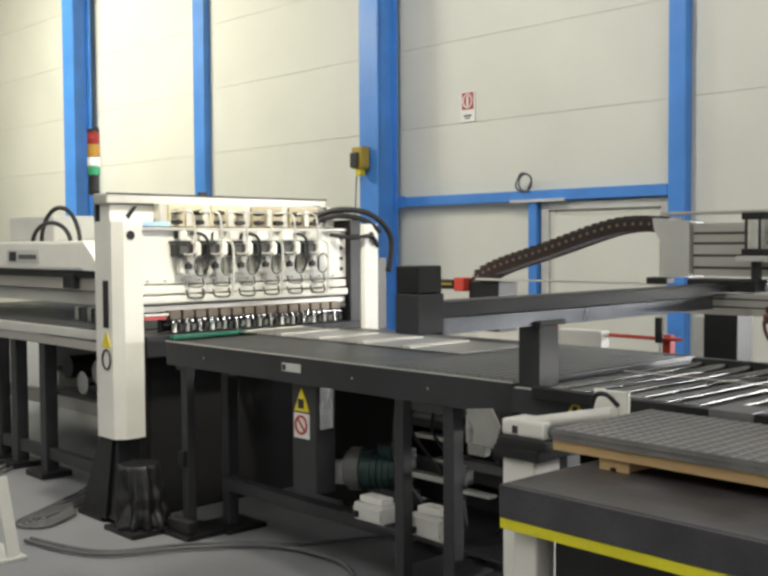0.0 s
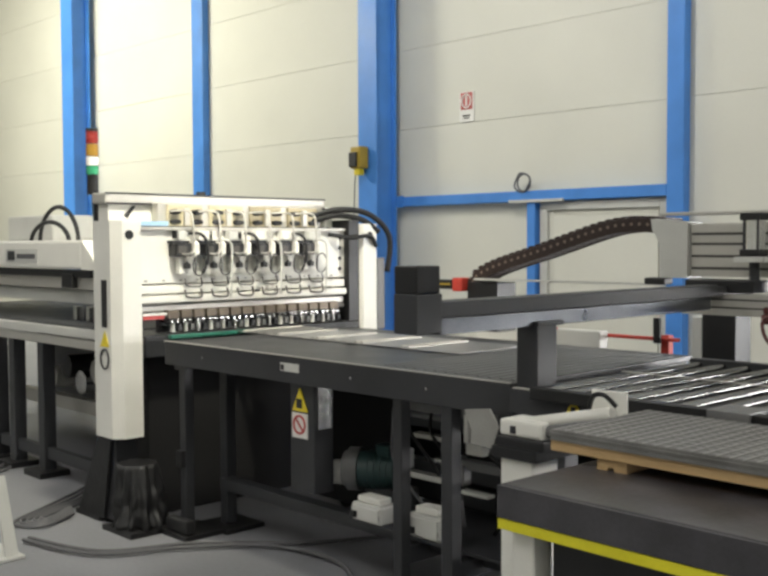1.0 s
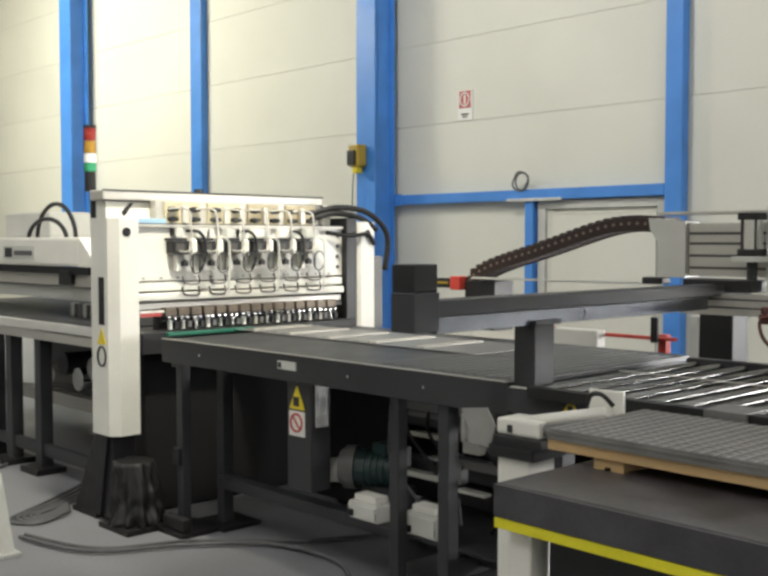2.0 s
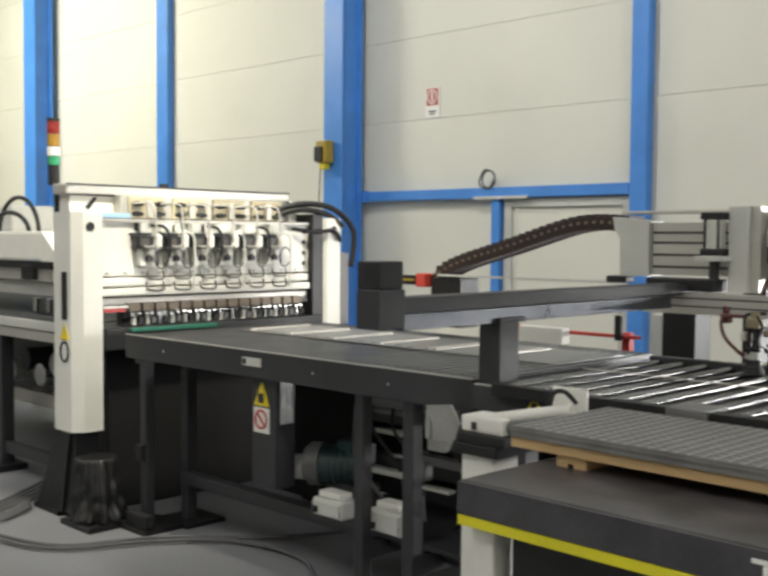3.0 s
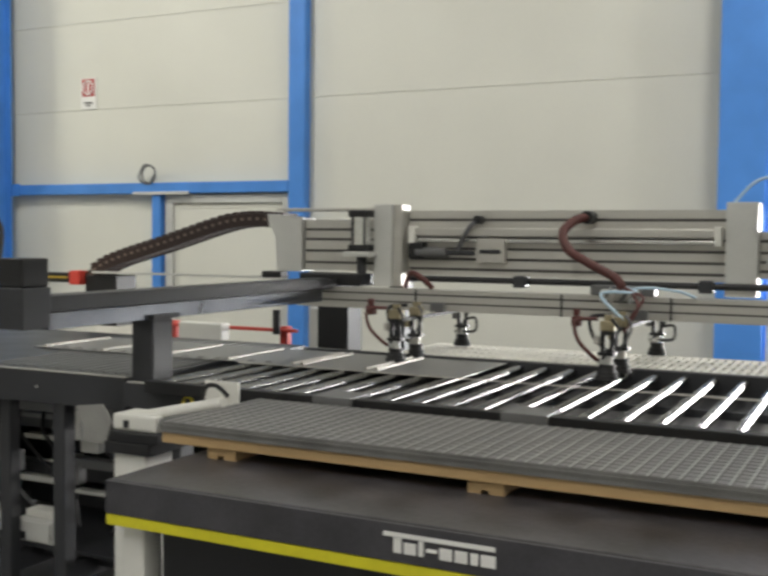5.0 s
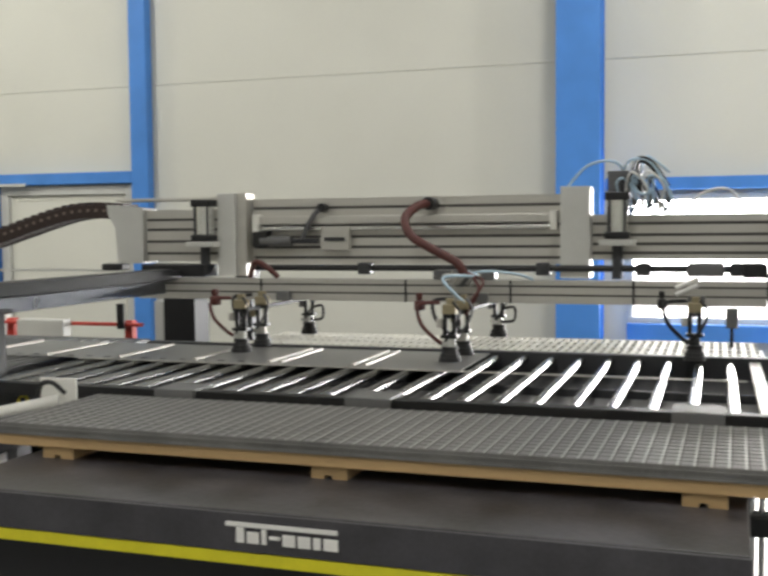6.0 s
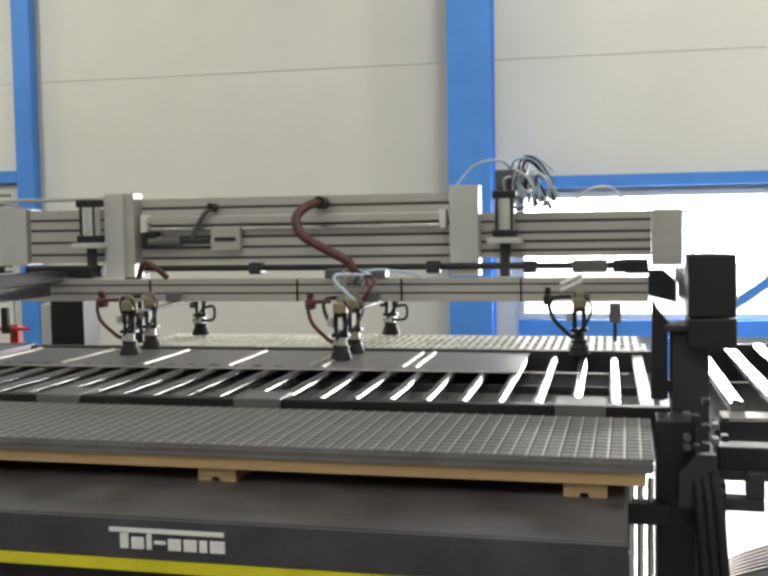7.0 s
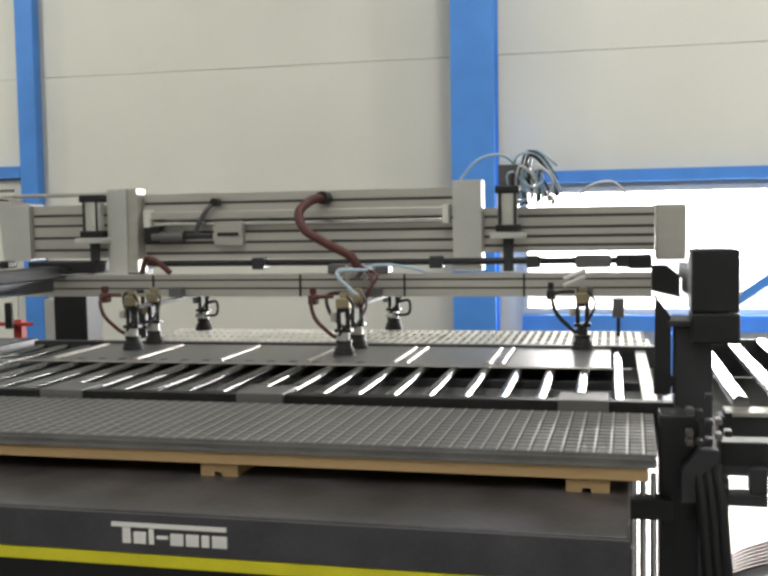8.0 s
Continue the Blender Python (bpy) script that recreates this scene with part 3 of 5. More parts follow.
# ---- feeding machine to the far side of the press ----
def feeder():
    f = thing("sheet_feeder", (-7.3, 3.9, 0), "white sheet feeder with cable loops and a dark table", "machine")
    part("housing", box(-9.5, -6.45, 3.3, 4.6, 1.43, 1.63, 0.02), WHITE, f)
    part("name_plate", box(-7.64, -7.1, 3.294, 3.299, 1.47, 1.57, 0.002), OFFWHITE, f)
    part("name_mark", box(-7.6, -7.48, 3.29, 3.294, 1.485, 1.555, 0), DARK, f)
    part("text_bar", box(-7.44, -7.14, 3.29, 3.294, 1.5, 1.535, 0), CABLE, f)
    part("gearbox", box(-8.3, -7.5, 3.6, 3.95, 1.63, 1.83, 0.02), OFFWHITE, f)
    part("rear_bar", box(-7.5, -6.1, 4.0, 4.1, 1.83, 1.89, 0.01), ALU, f)
    part("side_bracket", box(-6.5, -6.3, 3.5, 4.4, 1.3, 1.62, 0.01), ALU, f)
    for rz, y in ((0.275, 3.46), (0.165, 3.39)):
        bm = bmesh.new()
        tube(bm, [(-7.1 + 0.31 * math.cos(a), y, 1.6 + rz * math.sin(a)) for a in [k * math.pi / 8 for k in range(9)]], 0.016, 8)
        part("cable_loop", bm, RUBBER, f)
    bm = bmesh.new()
    prism(bm, [(-6.449, 1.43), (-6.25, 1.43), (-6.3, 1.52), (-6.449, 1.63)], "y", 3.3, 4.2)
    part("end_hood", bm, WHITE, f, "sloping white end hood")
    part("guide_beam", box(-9.5, -6.2, 3.35, 3.5, 1.29, 1.42, 0.01), ALU, f)
    part("guide_beam", box(-9.5, -6.1, 3.4, 3.6, 1.19, 1.28, 0.01), OFFWHITE, f)
    part("black_rail", box(-9.5, -6.35, 3.32, 3.36, 1.375, 1.425, 0.004), DARKER, f)
    part("stop_block", box(-6.75, -6.6, 3.3, 3.36, 1.3, 1.4, 0.008), DARKER, f)
    part("table_top", box(-9.5, -5.75, 3.15, 5.0, 1.03, 1.07, 0.004), DARK, f)
    part("table_edge", box(-9.5, -5.75, 3.12, 3.15, 1.0, 1.06, 0.006), OFFWHITE, f)
    part("table_edge", box(-9.5, -5.75, 3.13, 3.16, 0.93, 0.99, 0.006), ALU, f)
    for i in range(5):
        part("clamp", box(-6.62 + i * 0.09, -6.57 + i * 0.09, 3.32, 3.38, 1.08, 1.18, 0.006), (STEEL, DARK)[i % 2], f)
    for x in (-6.78, -7.25, -7.55, -8.4, -9.3):
        leg = part("leg", box(x - 0.045, x + 0.045, 3.15, 3.24, 0.04, 0.93, 0.004), DARK, f)
        part("foot", box(x - 0.14, x + 0.12, 3.08, 3.3, 0.0, 0.04, 0.004), DARKER, leg)
        part("leg", box(x - 0.045, x + 0.045, 4.7, 4.79, 0.0, 0.93, 0.004), DARK, f)
    part("lower_rail", box(-9.3, -5.9, 3.17, 3.22, 0.12, 0.2, 0.004), DARK, f)
    for i in range(5):
        bm = bmesh.new()
        rod(bm, (-7.75 + i * 0.24, 3.7, 0.55 + 0.1 * (i % 2)), (-7.75 + i * 0.24, 4.0, 0.55 + 0.1 * (i % 2)), 0.09, 14)
        part("drive_drum", bm, (OFFWHITE, DARK, STEEL)[i % 3], f)
    part("dark_backing", box(-9.5, -5.8, 4.4, 4.45, 0.1, 0.9, 0.004), DARKER, f)
    part("cross_bar", box(-9.0, -5.85, 3.6, 3.68, 0.35, 0.45, 0.004), ALU, f)


feeder()


# ---- exit table ----
def exit_table():
    t = thing("exit_table", (-3.7, 3.9, 0), "dark grey steel sheet table on square legs with warning stickers", "table")
    part("table_top", box(-4.98, -2.53, 3.1, 4.42, 1.035, 1.06, 0.003), TABLETOP, t)
    part("apron", box(-4.98, -2.505, 3.04, 3.1, 0.935, 1.062, 0.004), DARK, t)
    for i in range(13):
        part("slat", box(-3.3 + i * 0.06, -3.282 + i * 0.06, 3.13, 4.3, 1.0605, 1.0645, 0.001), GREY, t)
    part("apron", box(-4.98, -4.92, 3.1, 4.38, 0.9, 1.034, 0.004), DARK, t)
    part("end_beam", box(-2.62, -2.53, 3.1, 4.38, 0.88, 1.034, 0.004), DARK, t)
    part("edge_strip", box(-4.98, -2.51, 3.036, 3.05, 1.0625, 1.067, 0.001), ALU, t, "bare metal edge strip")
    part("label_plate", box(-3.93, -3.79, 3.035, 3.04, 0.99, 1.03, 0.001), OFFWHITE, t)
    part("text_bar", box(-3.92, -3.9, 3.031, 3.035, 0.997, 1.023, 0), SIGNBLACK, t)
    for x, w in ((-3.42, 0.007), (-2.95, 0.007), (-4.6, 0.007)):
        bm = bmesh.new()
        rod(bm, (x, 3.034, 1.0), (x, 3.04, 1.0), w, 10)
        part("bolt", bm, STEEL, t)
    for x, w, y in ((-4.84, 0.055, 3.06), (-4.8, 0.065, 3.3), (-3.17, 0.055, 3.08), (-2.86, 0.06, 3.06), (-2.7, 0.08, 4.2), (-4.6, 0.08, 4.2)):
        leg = part("leg", box(x - w / 2, x + w / 2, y, y + w, 0.025, 0.935, 0.004), DARK, t)
        part("foot_plate", box(x - 0.14, x + 0.14, y - 0.08, y + 0.18, 0.0, 0.025, 0.003), DARKER, leg)
    part("foot_block", box(-4.93, -4.72, 3.0, 3.055, 0.026, 0.1, 0.012), RUBBER, t, "black rubber block at the leg")
    part("foot_clamp", box(-4.87, -4.81, 3.03, 3.058, 0.38, 0.47, 0.006), DARKER, t)
    cab = part("cabinet", box(-3.91, -3.73, 3.08, 3.2, 0.41, 0.934, 0.006), DARK, t)
    part("bright_plate", box(-3.73, -3.722, 3.1, 3.18, 0.72, 0.92, 0.001), STEEL, cab, "bare metal plate")
    bm = bmesh.new()
    prism(bm, [(-3.885, 0.8), (-3.775, 0.8), (-3.83, 0.91)], "y", 3.072, 3.08)
    part("warning_sticker", bm, SIGNYELLOW, cab)
    part("warning_mark", box(-3.85, -3.81, 3.068, 3.072, 0.815, 0.86, 0), SIGNBLACK, cab)
    part("sign_plate", box(-3.89, -3.775, 3.074, 3.08, 0.67, 0.79, 0.001), SIGNWHITE, cab)
    bm = bmesh.new()
    tube(bm, [(-3.832 + 0.042 * math.cos(a), 3.072, 0.735 + 0.042 * math.sin(a)) for a in [k * math.pi / 5 for k in range(11)]], 0.006, 5, 3)
    rod(bm, (-3.86, 3.072, 0.765), (-3.804, 3.072, 0.705), 0.005, 6)
    part("prohibition_ring", bm, SIGNRED, cab)
    part("floor_rail", box(-4.78, -2.56, 3.26, 3.34, 0.23, 0.294, 0.004), DARK, t)
    part("floor_rail", box(-4.8, -2.5, 4.21, 4.28, 0.14, 0.24, 0.004), DARK, t)
    part("cross_rail", box(-3.195, -3.145, 3.135, 4.22, 0.2, 0.28, 0.004), DARK, t)
    part("cross_rail", box(-2.885, -2.835, 3.12, 4.22, 0.2, 0.28, 0.004), DARK, t)
    # two black sheets stand in for the deep shade under the table
    part("dark_backing", box(-4.85, -2.6, 4.3, 4.34, 0.1, 0.93, 0.004), SHADEBLACK, t)
    part("shade_panel", box(-4.85, -4.0, 3.9, 3.94, 0.1, 0.93, 0.004), SHADEBLACK, t)
    part("shelf", box(-3.6, -2.56, 3.17, 3.7, 0.295, 0.312, 0.003), DARK, t)
    part("inner_beam", box(-3.55, -2.5, 3.5, 3.6, 0.72, 0.8, 0.004), DARK, t)
    part("inner_beam", box(-3.55, -2.56, 3.5, 3.58, 0.5, 0.56, 0.004), DARK, t)
    part("cross_bar", box(-3.4, -2.56, 3.3, 3.34, 0.84, 0.88, 0.004), GREY, t)
    part("cross_bar", box(-3.1, -2.56, 3.36, 3.42, 0.6, 0.64, 0.004), GREY, t)
    part("bracket", box(-2.969, -2.875, 3.3, 3.35, 0.686, 0.871, 0.004), OFFWHITE, t)
    part("slide_rail", box(-3.369, -3.106, 3.36, 3.41, 0.795, 0.818, 0.004), GREY, t)
    part("slide_rail", box(-3.393, -3.137, 3.4, 3.45, 0.692, 0.714, 0.004), ALU, t)
    part("cable_tray", box(-3.394, -3.152, 3.36, 3.41, 0.512, 0.538, 0.004), OFFWHITE, t)
    part("bent_plate", box(-3.008, -2.845, 3.3, 3.35, 0.508, 0.522, 0.004), OFFWHITE, t)
    part("bracket", box(-3.088, -3.016, 3.34, 3.39, 0.529, 0.616, 0.004), GREY, t)
    part("bracket", box(-3.406, -3.333, 3.3, 3.35, 0.562, 0.654, 0.004), GREY, t)
    rng = random.Random(5)
    for i in range(14):
        x, y, z = -3.4 + 0.8 * rng.random(), 3.45 + 0.3 * rng.random(), 0.35 + 0.5 * rng.random()
        w = 0.03 + 0.06 * rng.random()
        part("valve_block", box(x, x + w * 1.6, y, y + 0.05, z, z + w, 0.006), (GREY, DARKER, OFFWHITE, DARK, STEEL)[i % 5], t)
    for i in range(7):
        x = -3.5 + 0.14 * i
        bm = bmesh.new()
        tube(bm, [(x, 3.4, 0.92), (x + 0.05 * rng.random(), 3.34, 0.75), (x + 0.2 * rng.random(), 3.38, 0.55), (x + 0.25 * rng.random(), 3.4, 0.33)], 0.008, 6)
        part("air_hose", bm, RUBBER if i % 3 else CABLE, t)


exit_table()


def motor():
    m = thing("gear_motor", (-3.6, 3.5, 0.5), "dark green geared electric motor with grey flange under the table", "motor")
    bm = bmesh.new()
    rod(bm, (-3.70, 3.352, 0.5), (-3.5, 3.47, 0.5), 0.088, 24)
    part("stator", bm, GREEN, m)
    for i in range(6):
        bm = bmesh.new()
        p = Vector((-3.66, 3.376, 0.5)) + i * Vector((0.027, 0.016, 0))
        rod(bm, p, p + Vector((0.009, 0.005, 0)), 0.095, 20)
        part("cooling_fin", bm, GREEN, m)
    bm = bmesh.new()
    rod(bm, (-3.75, 3.322, 0.5), (-3.70, 3.352, 0.5), 0.105, 24)
    rod(bm, (-3.77, 3.311, 0.5), (-3.75, 3.322, 0.5), 0.085, 24)
    part("flange", bm, GREY, m)
    bm = bmesh.new()
    rod(bm, (-3.82, 3.281, 0.48), (-3.77, 3.311, 0.48), 0.06, 20)
    part("end_cap", bm, OFFWHITE, m)
    part("gearbox", box(-3.85, -3.8, 3.22, 3.32, 0.42, 0.53, 0.012), OFFWHITE, m)
    part("terminal_box", box(-3.62, -3.53, 3.37, 3.45, 0.575, 0.63, 0.008), GREEN, m)
    part("mount", box(-3.7, -3.47, 3.37, 3.52, 0.3125, 0.42, 0.006), DARK, m)


motor()


def junction(x0, x1, y, z, n):
    j = thing("junction_box", ((x0 + x1) / 2, y, z), "white plastic junction box on the floor rail", "junction box", "junction boxes")
    part("case", box(x0, x1, y - 0.07, y + 0.05, z, z + n, 0.012), OFFWHITE, j)
    part("cover", box(x0 + 0.02, x1 - 0.03, y - 0.05, y + 0.03, z + n, z + n + 0.03, 0.008), WHITE, j)
    part("latch", box(x1 - 0.03, x1 - 0.01, y - 0.078, y - 0.07, z + 0.02, z + 0.05, 0.003), DARKER, j)
    part("lid", box(x0 + 0.01, x1 - 0.01, y - 0.08, y - 0.07, z + 0.012, z + n - 0.012, 0.004), OFFWHITE, j)
    part("gland", box(x0 + 0.02, x0 + 0.05, y - 0.1, y - 0.08, z + 0.02, z + 0.05, 0.006), DARKER, j)


junction(-3.57, -3.37, 3.24, 0.312, 0.085)
junction(-3.19, -3.0, 3.24, 0.312, 0.105)


def side_actuator():
    a = thing("side_actuator", (-2.1, 2.72, 0.95), "white pneumatic positioning arm beside the stack", "actuator")
    bm = bmesh.new()
    rod(bm, (-2.2, 2.72, 0.985), (-1.83, 2.72, 1.065), 0.022, 16)
    part("arm", bm, WHITE, a)
    bm = bmesh.new()
    rod(bm, (-2.1, 2.70, 0.972), (-1.84, 2.70, 1.03), 0.022, 14)
    part("cylinder", bm, GREY, a, "grey air cylinder under the arm")
    bm = bmesh.new()
    bx(bm, -2.24, -2.06, 2.66, 2.78, 0.955, 1.01, 0.01)
    part("block", bm, WHITE, a)
    part("mark", box(-2.19, -2.17, 2.655, 2.66, 0.965, 0.99, 0), DARK, a)
    bm = bmesh.new()
    prism(bm, [(-2.37, 0.905), (-2.27, 0.9), (-2.245, 0.975), (-2.285, 1.035), (-2.4, 1.02), (-2.365, 0.955)], "y", 2.66, 2.668)
    part("side_plate", bm, PLATEM, a, "bent grey sheet plate")
    part("side_plate", box(-2.41, -2.392, 2.668, 2.76, 0.9, 1.0, 0.004), PLATEM, a)
    part("clamp", box(-2.24, -2.04, 2.64, 2.8, 0.92, 0.955, 0.006), DARKER, a)
    part("stand", box(-2.235, -2.1, 2.66, 2.8, 0.0, 0.88, 0.008), WHITE, a)
    part("stand_cap", box(-2.26, -2.07, 2.64, 2.83, 0.88, 0.92, 0.006), DARKER, a)
    part("head_plate", box(-1.93, -1.8, 2.75, 2.76, 1.05, 1.13, 0.002), WHITE, a)
    bm = bmesh.new()
    tube(bm, [(-1.91, 2.71, 1.08), (-1.88, 2.69, 1.12), (-1.84, 2.69, 1.125), (-1.81, 2.71, 1.09)], 0.008, 6)
    part("air_hose", bm, RUBBER, a)


side_actuator()


# ---- lift table with the stack ----
def lift_table():
    t = thing("lift_table", (-0.77, 2.5, 0), "dark grey lift table with a yellow stripe and white lettering", "lift table")
    part("platform", box(-1.735, 0.17, 2.03, 2.86, 0.878, 0.971, 0.006), LIFTTOP, t)
    part("front_apron", box(-1.737, 0.172, 2.02, 2.03, 0.882, 0.968, 0.002), APRON, t)
    part("yellow_stripe", box(-1.737, 0.172, 2.022, 2.034, 0.852, 0.880, 0.002), YELLOW, t)
    part("lower_skirt", box(-1.6, 0.1, 2.08, 2.82, 0.3, 0.852, 0.004), DARKER, t)
    for x in (-1.74, 0.02):
        for y in (2.06, 2.7):
            part("leg", box(x + 0.02, x + 0.095, y, y + 0.075, 0.0, 0.852, 0.006), WHITE, t)
    # plain marks in the place of the maker's lettering
    part("letter_bar", box(-0.925, -0.66, 2.015, 2.02, 0.940, 0.949, 0), SIGNWHITE, t)
    x = -0.9
    for w, h, z in ((0.02, 0.034, 0.9), (0.03, 0.026, 0.9), (0.012, 0.034, 0.9), (0.026, 0.008, 0.912), (0.03, 0.026, 0.9), (0.03, 0.026, 0.9), (0.018, 0.026, 0.9), (0.034, 0.026, 0.9)):
        part("letter_mark", box(x, x + w, 2.015, 2.02, z + 0.004, z + h + 0.004, 0.002), SIGNWHITE, t)
        x += w + 0.006
    return t


def yawed(ob, degrees, px, py):
    """Turn a thing on the spot about an upright line through px, py."""
    turn = Matrix.Rotation(radians(degrees), 4, "Z")
    pivot = Vector((px, py, 0))
    spot = pivot + turn @ (ob.location - pivot)
    ob.location = spot
    ob.rotation_euler = (0, 0, radians(degrees))


yawed(lift_table(), -1.0, 0.17, 2.02)


def pallet():
    p = thing("wooden_pallet", (-0.77, 2.6, 0.965), "low pine pallet with runner blocks under the sheets", "pallet")
    for y0, y1 in ((2.342, 2.46), (2.56, 2.66), (2.76, 2.86)):
        part("board", box(-1.815, 0.21, y0, y1, 1.003, 1.034, 0.003), WOOD, p)
    # added wood strips that keep the shaded gap under the boards from going black
    for a, b in ((-1.56, -0.865), (-0.762, 0.025)):
        part("lower_board", box(a, b, 2.43, 2.52, 0.986, 1.0025, 0.002), WOOD, p)
    for x in (-1.66, -0.862, 0.028):
        bm = bmesh.new()
        prism(bm, [(x, 0.9712), (x + 0.035, 0.9712), (x + 0.037, 0.981), (x + 0.055, 0.981), (x + 0.057, 0.9712), (x + 0.097, 0.9712), (x + 0.097, 1.0025), (x, 1.0025)], "y", 2.352, 2.84)
        part("runner", bm, WOOD, p)
    return p


yawed(pallet(), -1.0, 0.17, 2.02)


def slotted(xs, ys, z, t, hole):
    """One plate on a grid of lines; hole(i, j) tells which cells are cut out."""
    bm = bmesh.new()
    top = [[bm.verts.new((x, y, z + t)) for y in ys] for x in xs]
    low = [[bm.verts.new((x, y, z)) for y in ys] for x in xs]
    n, m = len(xs) - 1, len(ys) - 1

    def solid(i, j):
        return 0 <= i < n and 0 <= j < m and not hole(i, j)
    for i in range(n):
        for j in range(m):
            if not solid(i, j):
                continue
            bm.faces.new((top[i][j], top[i + 1][j], top[i + 1][j + 1], top[i][j + 1]))
            bm.faces.new((low[i][j], low[i][j + 1], low[i + 1][j + 1], low[i + 1][j]))
            for di, dj, p, q in ((-1, 0, (i, j + 1), (i, j)), (1, 0, (i + 1, j), (i + 1, j + 1)), (0, -1, (i, j), (i + 1, j)), (0, 1, (i + 1, j + 1), (i, j + 1))):
                if not solid(i + di, j + dj):
                    bm.faces.new((low[p[0]][p[1]], low[q[0]][q[1]], top[q[0]][q[1]], top[p[0]][p[1]]))
    for v in [v for v in bm.verts if not v.link_faces]:
        bm.verts.remove(v)
    return bm


def sheet_stack():
    s = thing("sheet_stack", (-0.77, 2.6, 1.029), "stack of grey slotted steel sheets on the pallet", "sheet stack")
    for i in range(7):
        z = 1.0345 + i * 0.0043
        j = 0.004 * math.sin(i * 2.3)
        part("sheet", box(-1.815 + j, 0.225 + j, 2.335 + abs(j), 2.835, z, z + 0.004, 0.0006), STACKM, s)
    # pale strips carry the edges' sheen, dark strips the shade inside the slots
    lines, strips = bmesh.new(), bmesh.new()
    for k in range(56):
        x = -1.80 + k * 0.0363
        bx(lines, x, x + 0.005, 2.338, 2.832, 1.0646, 1.0662)
        bx(strips, x + 0.006, x + 0.010, 2.34, 2.832, 1.0646, 1.0652)
    bars = bmesh.new()
    for j in range(13):
        y = 2.345 + j * 0.039
        bx(bars, -1.813, 0.224, y, y + 0.005, 1.0646, 1.0658)
    tagged(part("slot_edges", lines, SLOTEDGE, s, "slot edges in the top sheet with window sheen painted bright"), kind="stuff")
    tagged(part("slot_shade", strips, SHADOWLINE, s, "dark strips painted for the shaded slots in the top sheet"), kind="stuff")
    tagged(part("slot_lattice", bars, STACKM, s), kind="stuff")
    return s


yawed(sheet_stack(), -1.0, 0.17, 2.02)


# ---- roller conveyor ----
def roller(parent, mesh, x, y):
    ob = new("roller", mesh)
    ob.parent = parent
    ob.location = Vector((x, y, 1.045)) - HOME[parent.name]
    return ob


def conveyor():
    c = thing("roller_conveyor", (-1.1, 3.6, 0), "roller conveyor with a dark frame and shiny metal rollers", "conveyor")
    part("front_rail", box(-2.42, 0.32, 2.93, 2.985, 0.975, 1.066, 0.004), DARK, c)
    part("middle_rail", box(-2.42, 0.32, 3.62, 3.65, 0.98, 1.022, 0.003), DARK, c)
    part("rear_rail", box(-2.42, 0.32, 4.2, 4.25, 0.975, 1.075, 0.004), DARK, c)
    part("edge_strip", box(-2.4, -1.62, 2.925, 2.94, 1.067, 1.072, 0.001), ALU, c)
    for a, b in ((-2.3, -1.6), (-1.46, -0.955), (-0.81, -0.012), (0.126, 0.3)):
        part("buffer_strip", box(a, b, 2.895, 2.94, 1.04, 1.084, 0.004), DARKER, c)
    for a, b in ((-1.6, -1.46), (-0.955, -0.81), (-0.012, 0.126)):
        bm = bmesh.new()
        bx(bm, a, b, 2.885, 3.02, 1.074, 1.088, 0.003)
        bx(bm, a, b, 2.88, 2.894, 0.99, 1.088, 0.003)
        part("stop_bracket", bm, GREY, c)
    part("under_tray", box(-2.4, 0.3, 3.0, 4.2, 0.98, 0.99, 0.003), DARK, c)
    bm = bmesh.new()
    prism(bm, [(-2.175, 0.985), (-2.085, 0.985), (-2.13, 1.055)], "y", 2.925, 2.93)
    part("warning_sticker", bm, SIGNYELLOW, c)
    part("warning_mark", box(-2.14, -2.12, 2.922, 2.925, 0.995, 1.03, 0), SIGNBLACK, c)
    part("inner_beam", box(-2.4, 0.3, 3.28, 3.36, 0.86, 0.94, 0.003), DARKER, c)
    for x in (-2.3, -1.1, -0.1):
        for y in (3.0, 4.12):
            part("leg", box(x, x + 0.08, y, y + 0.08, 0.0, 0.975, 0.004), DARK, c)
    bm = bmesh.new()
    rod(bm, (0, 0, 0), (0, 1.19, 0), 0.0185, 20)
    rod(bm, (0, -0.012, 0), (0, 1.202, 0), 0.008, 10)
    long_roller = mesh_of("roller", bm, ROLLER)
    for i in range(23):
        roller(c, long_roller, 0.153 - i * 0.1145, 3.0)
    part("end_strip", box(0.222, 0.262, 3.0, 4.19, 1.045, 1.062, 0.003), ALU, c, "bright flat end strip")
    part("guide_strip", box(-2.4, 0.2, 3.628, 3.64, 1.0655, 1.0695, 0.001), ALU, c, "thin bright guide strip over the rollers")
    part("drip_tray", box(-2.38, 0.28, 3.02, 3.6, 0.992, 0.997, 0.001), TRAYM, c, "bare steel tray under the rollers")


conveyor()


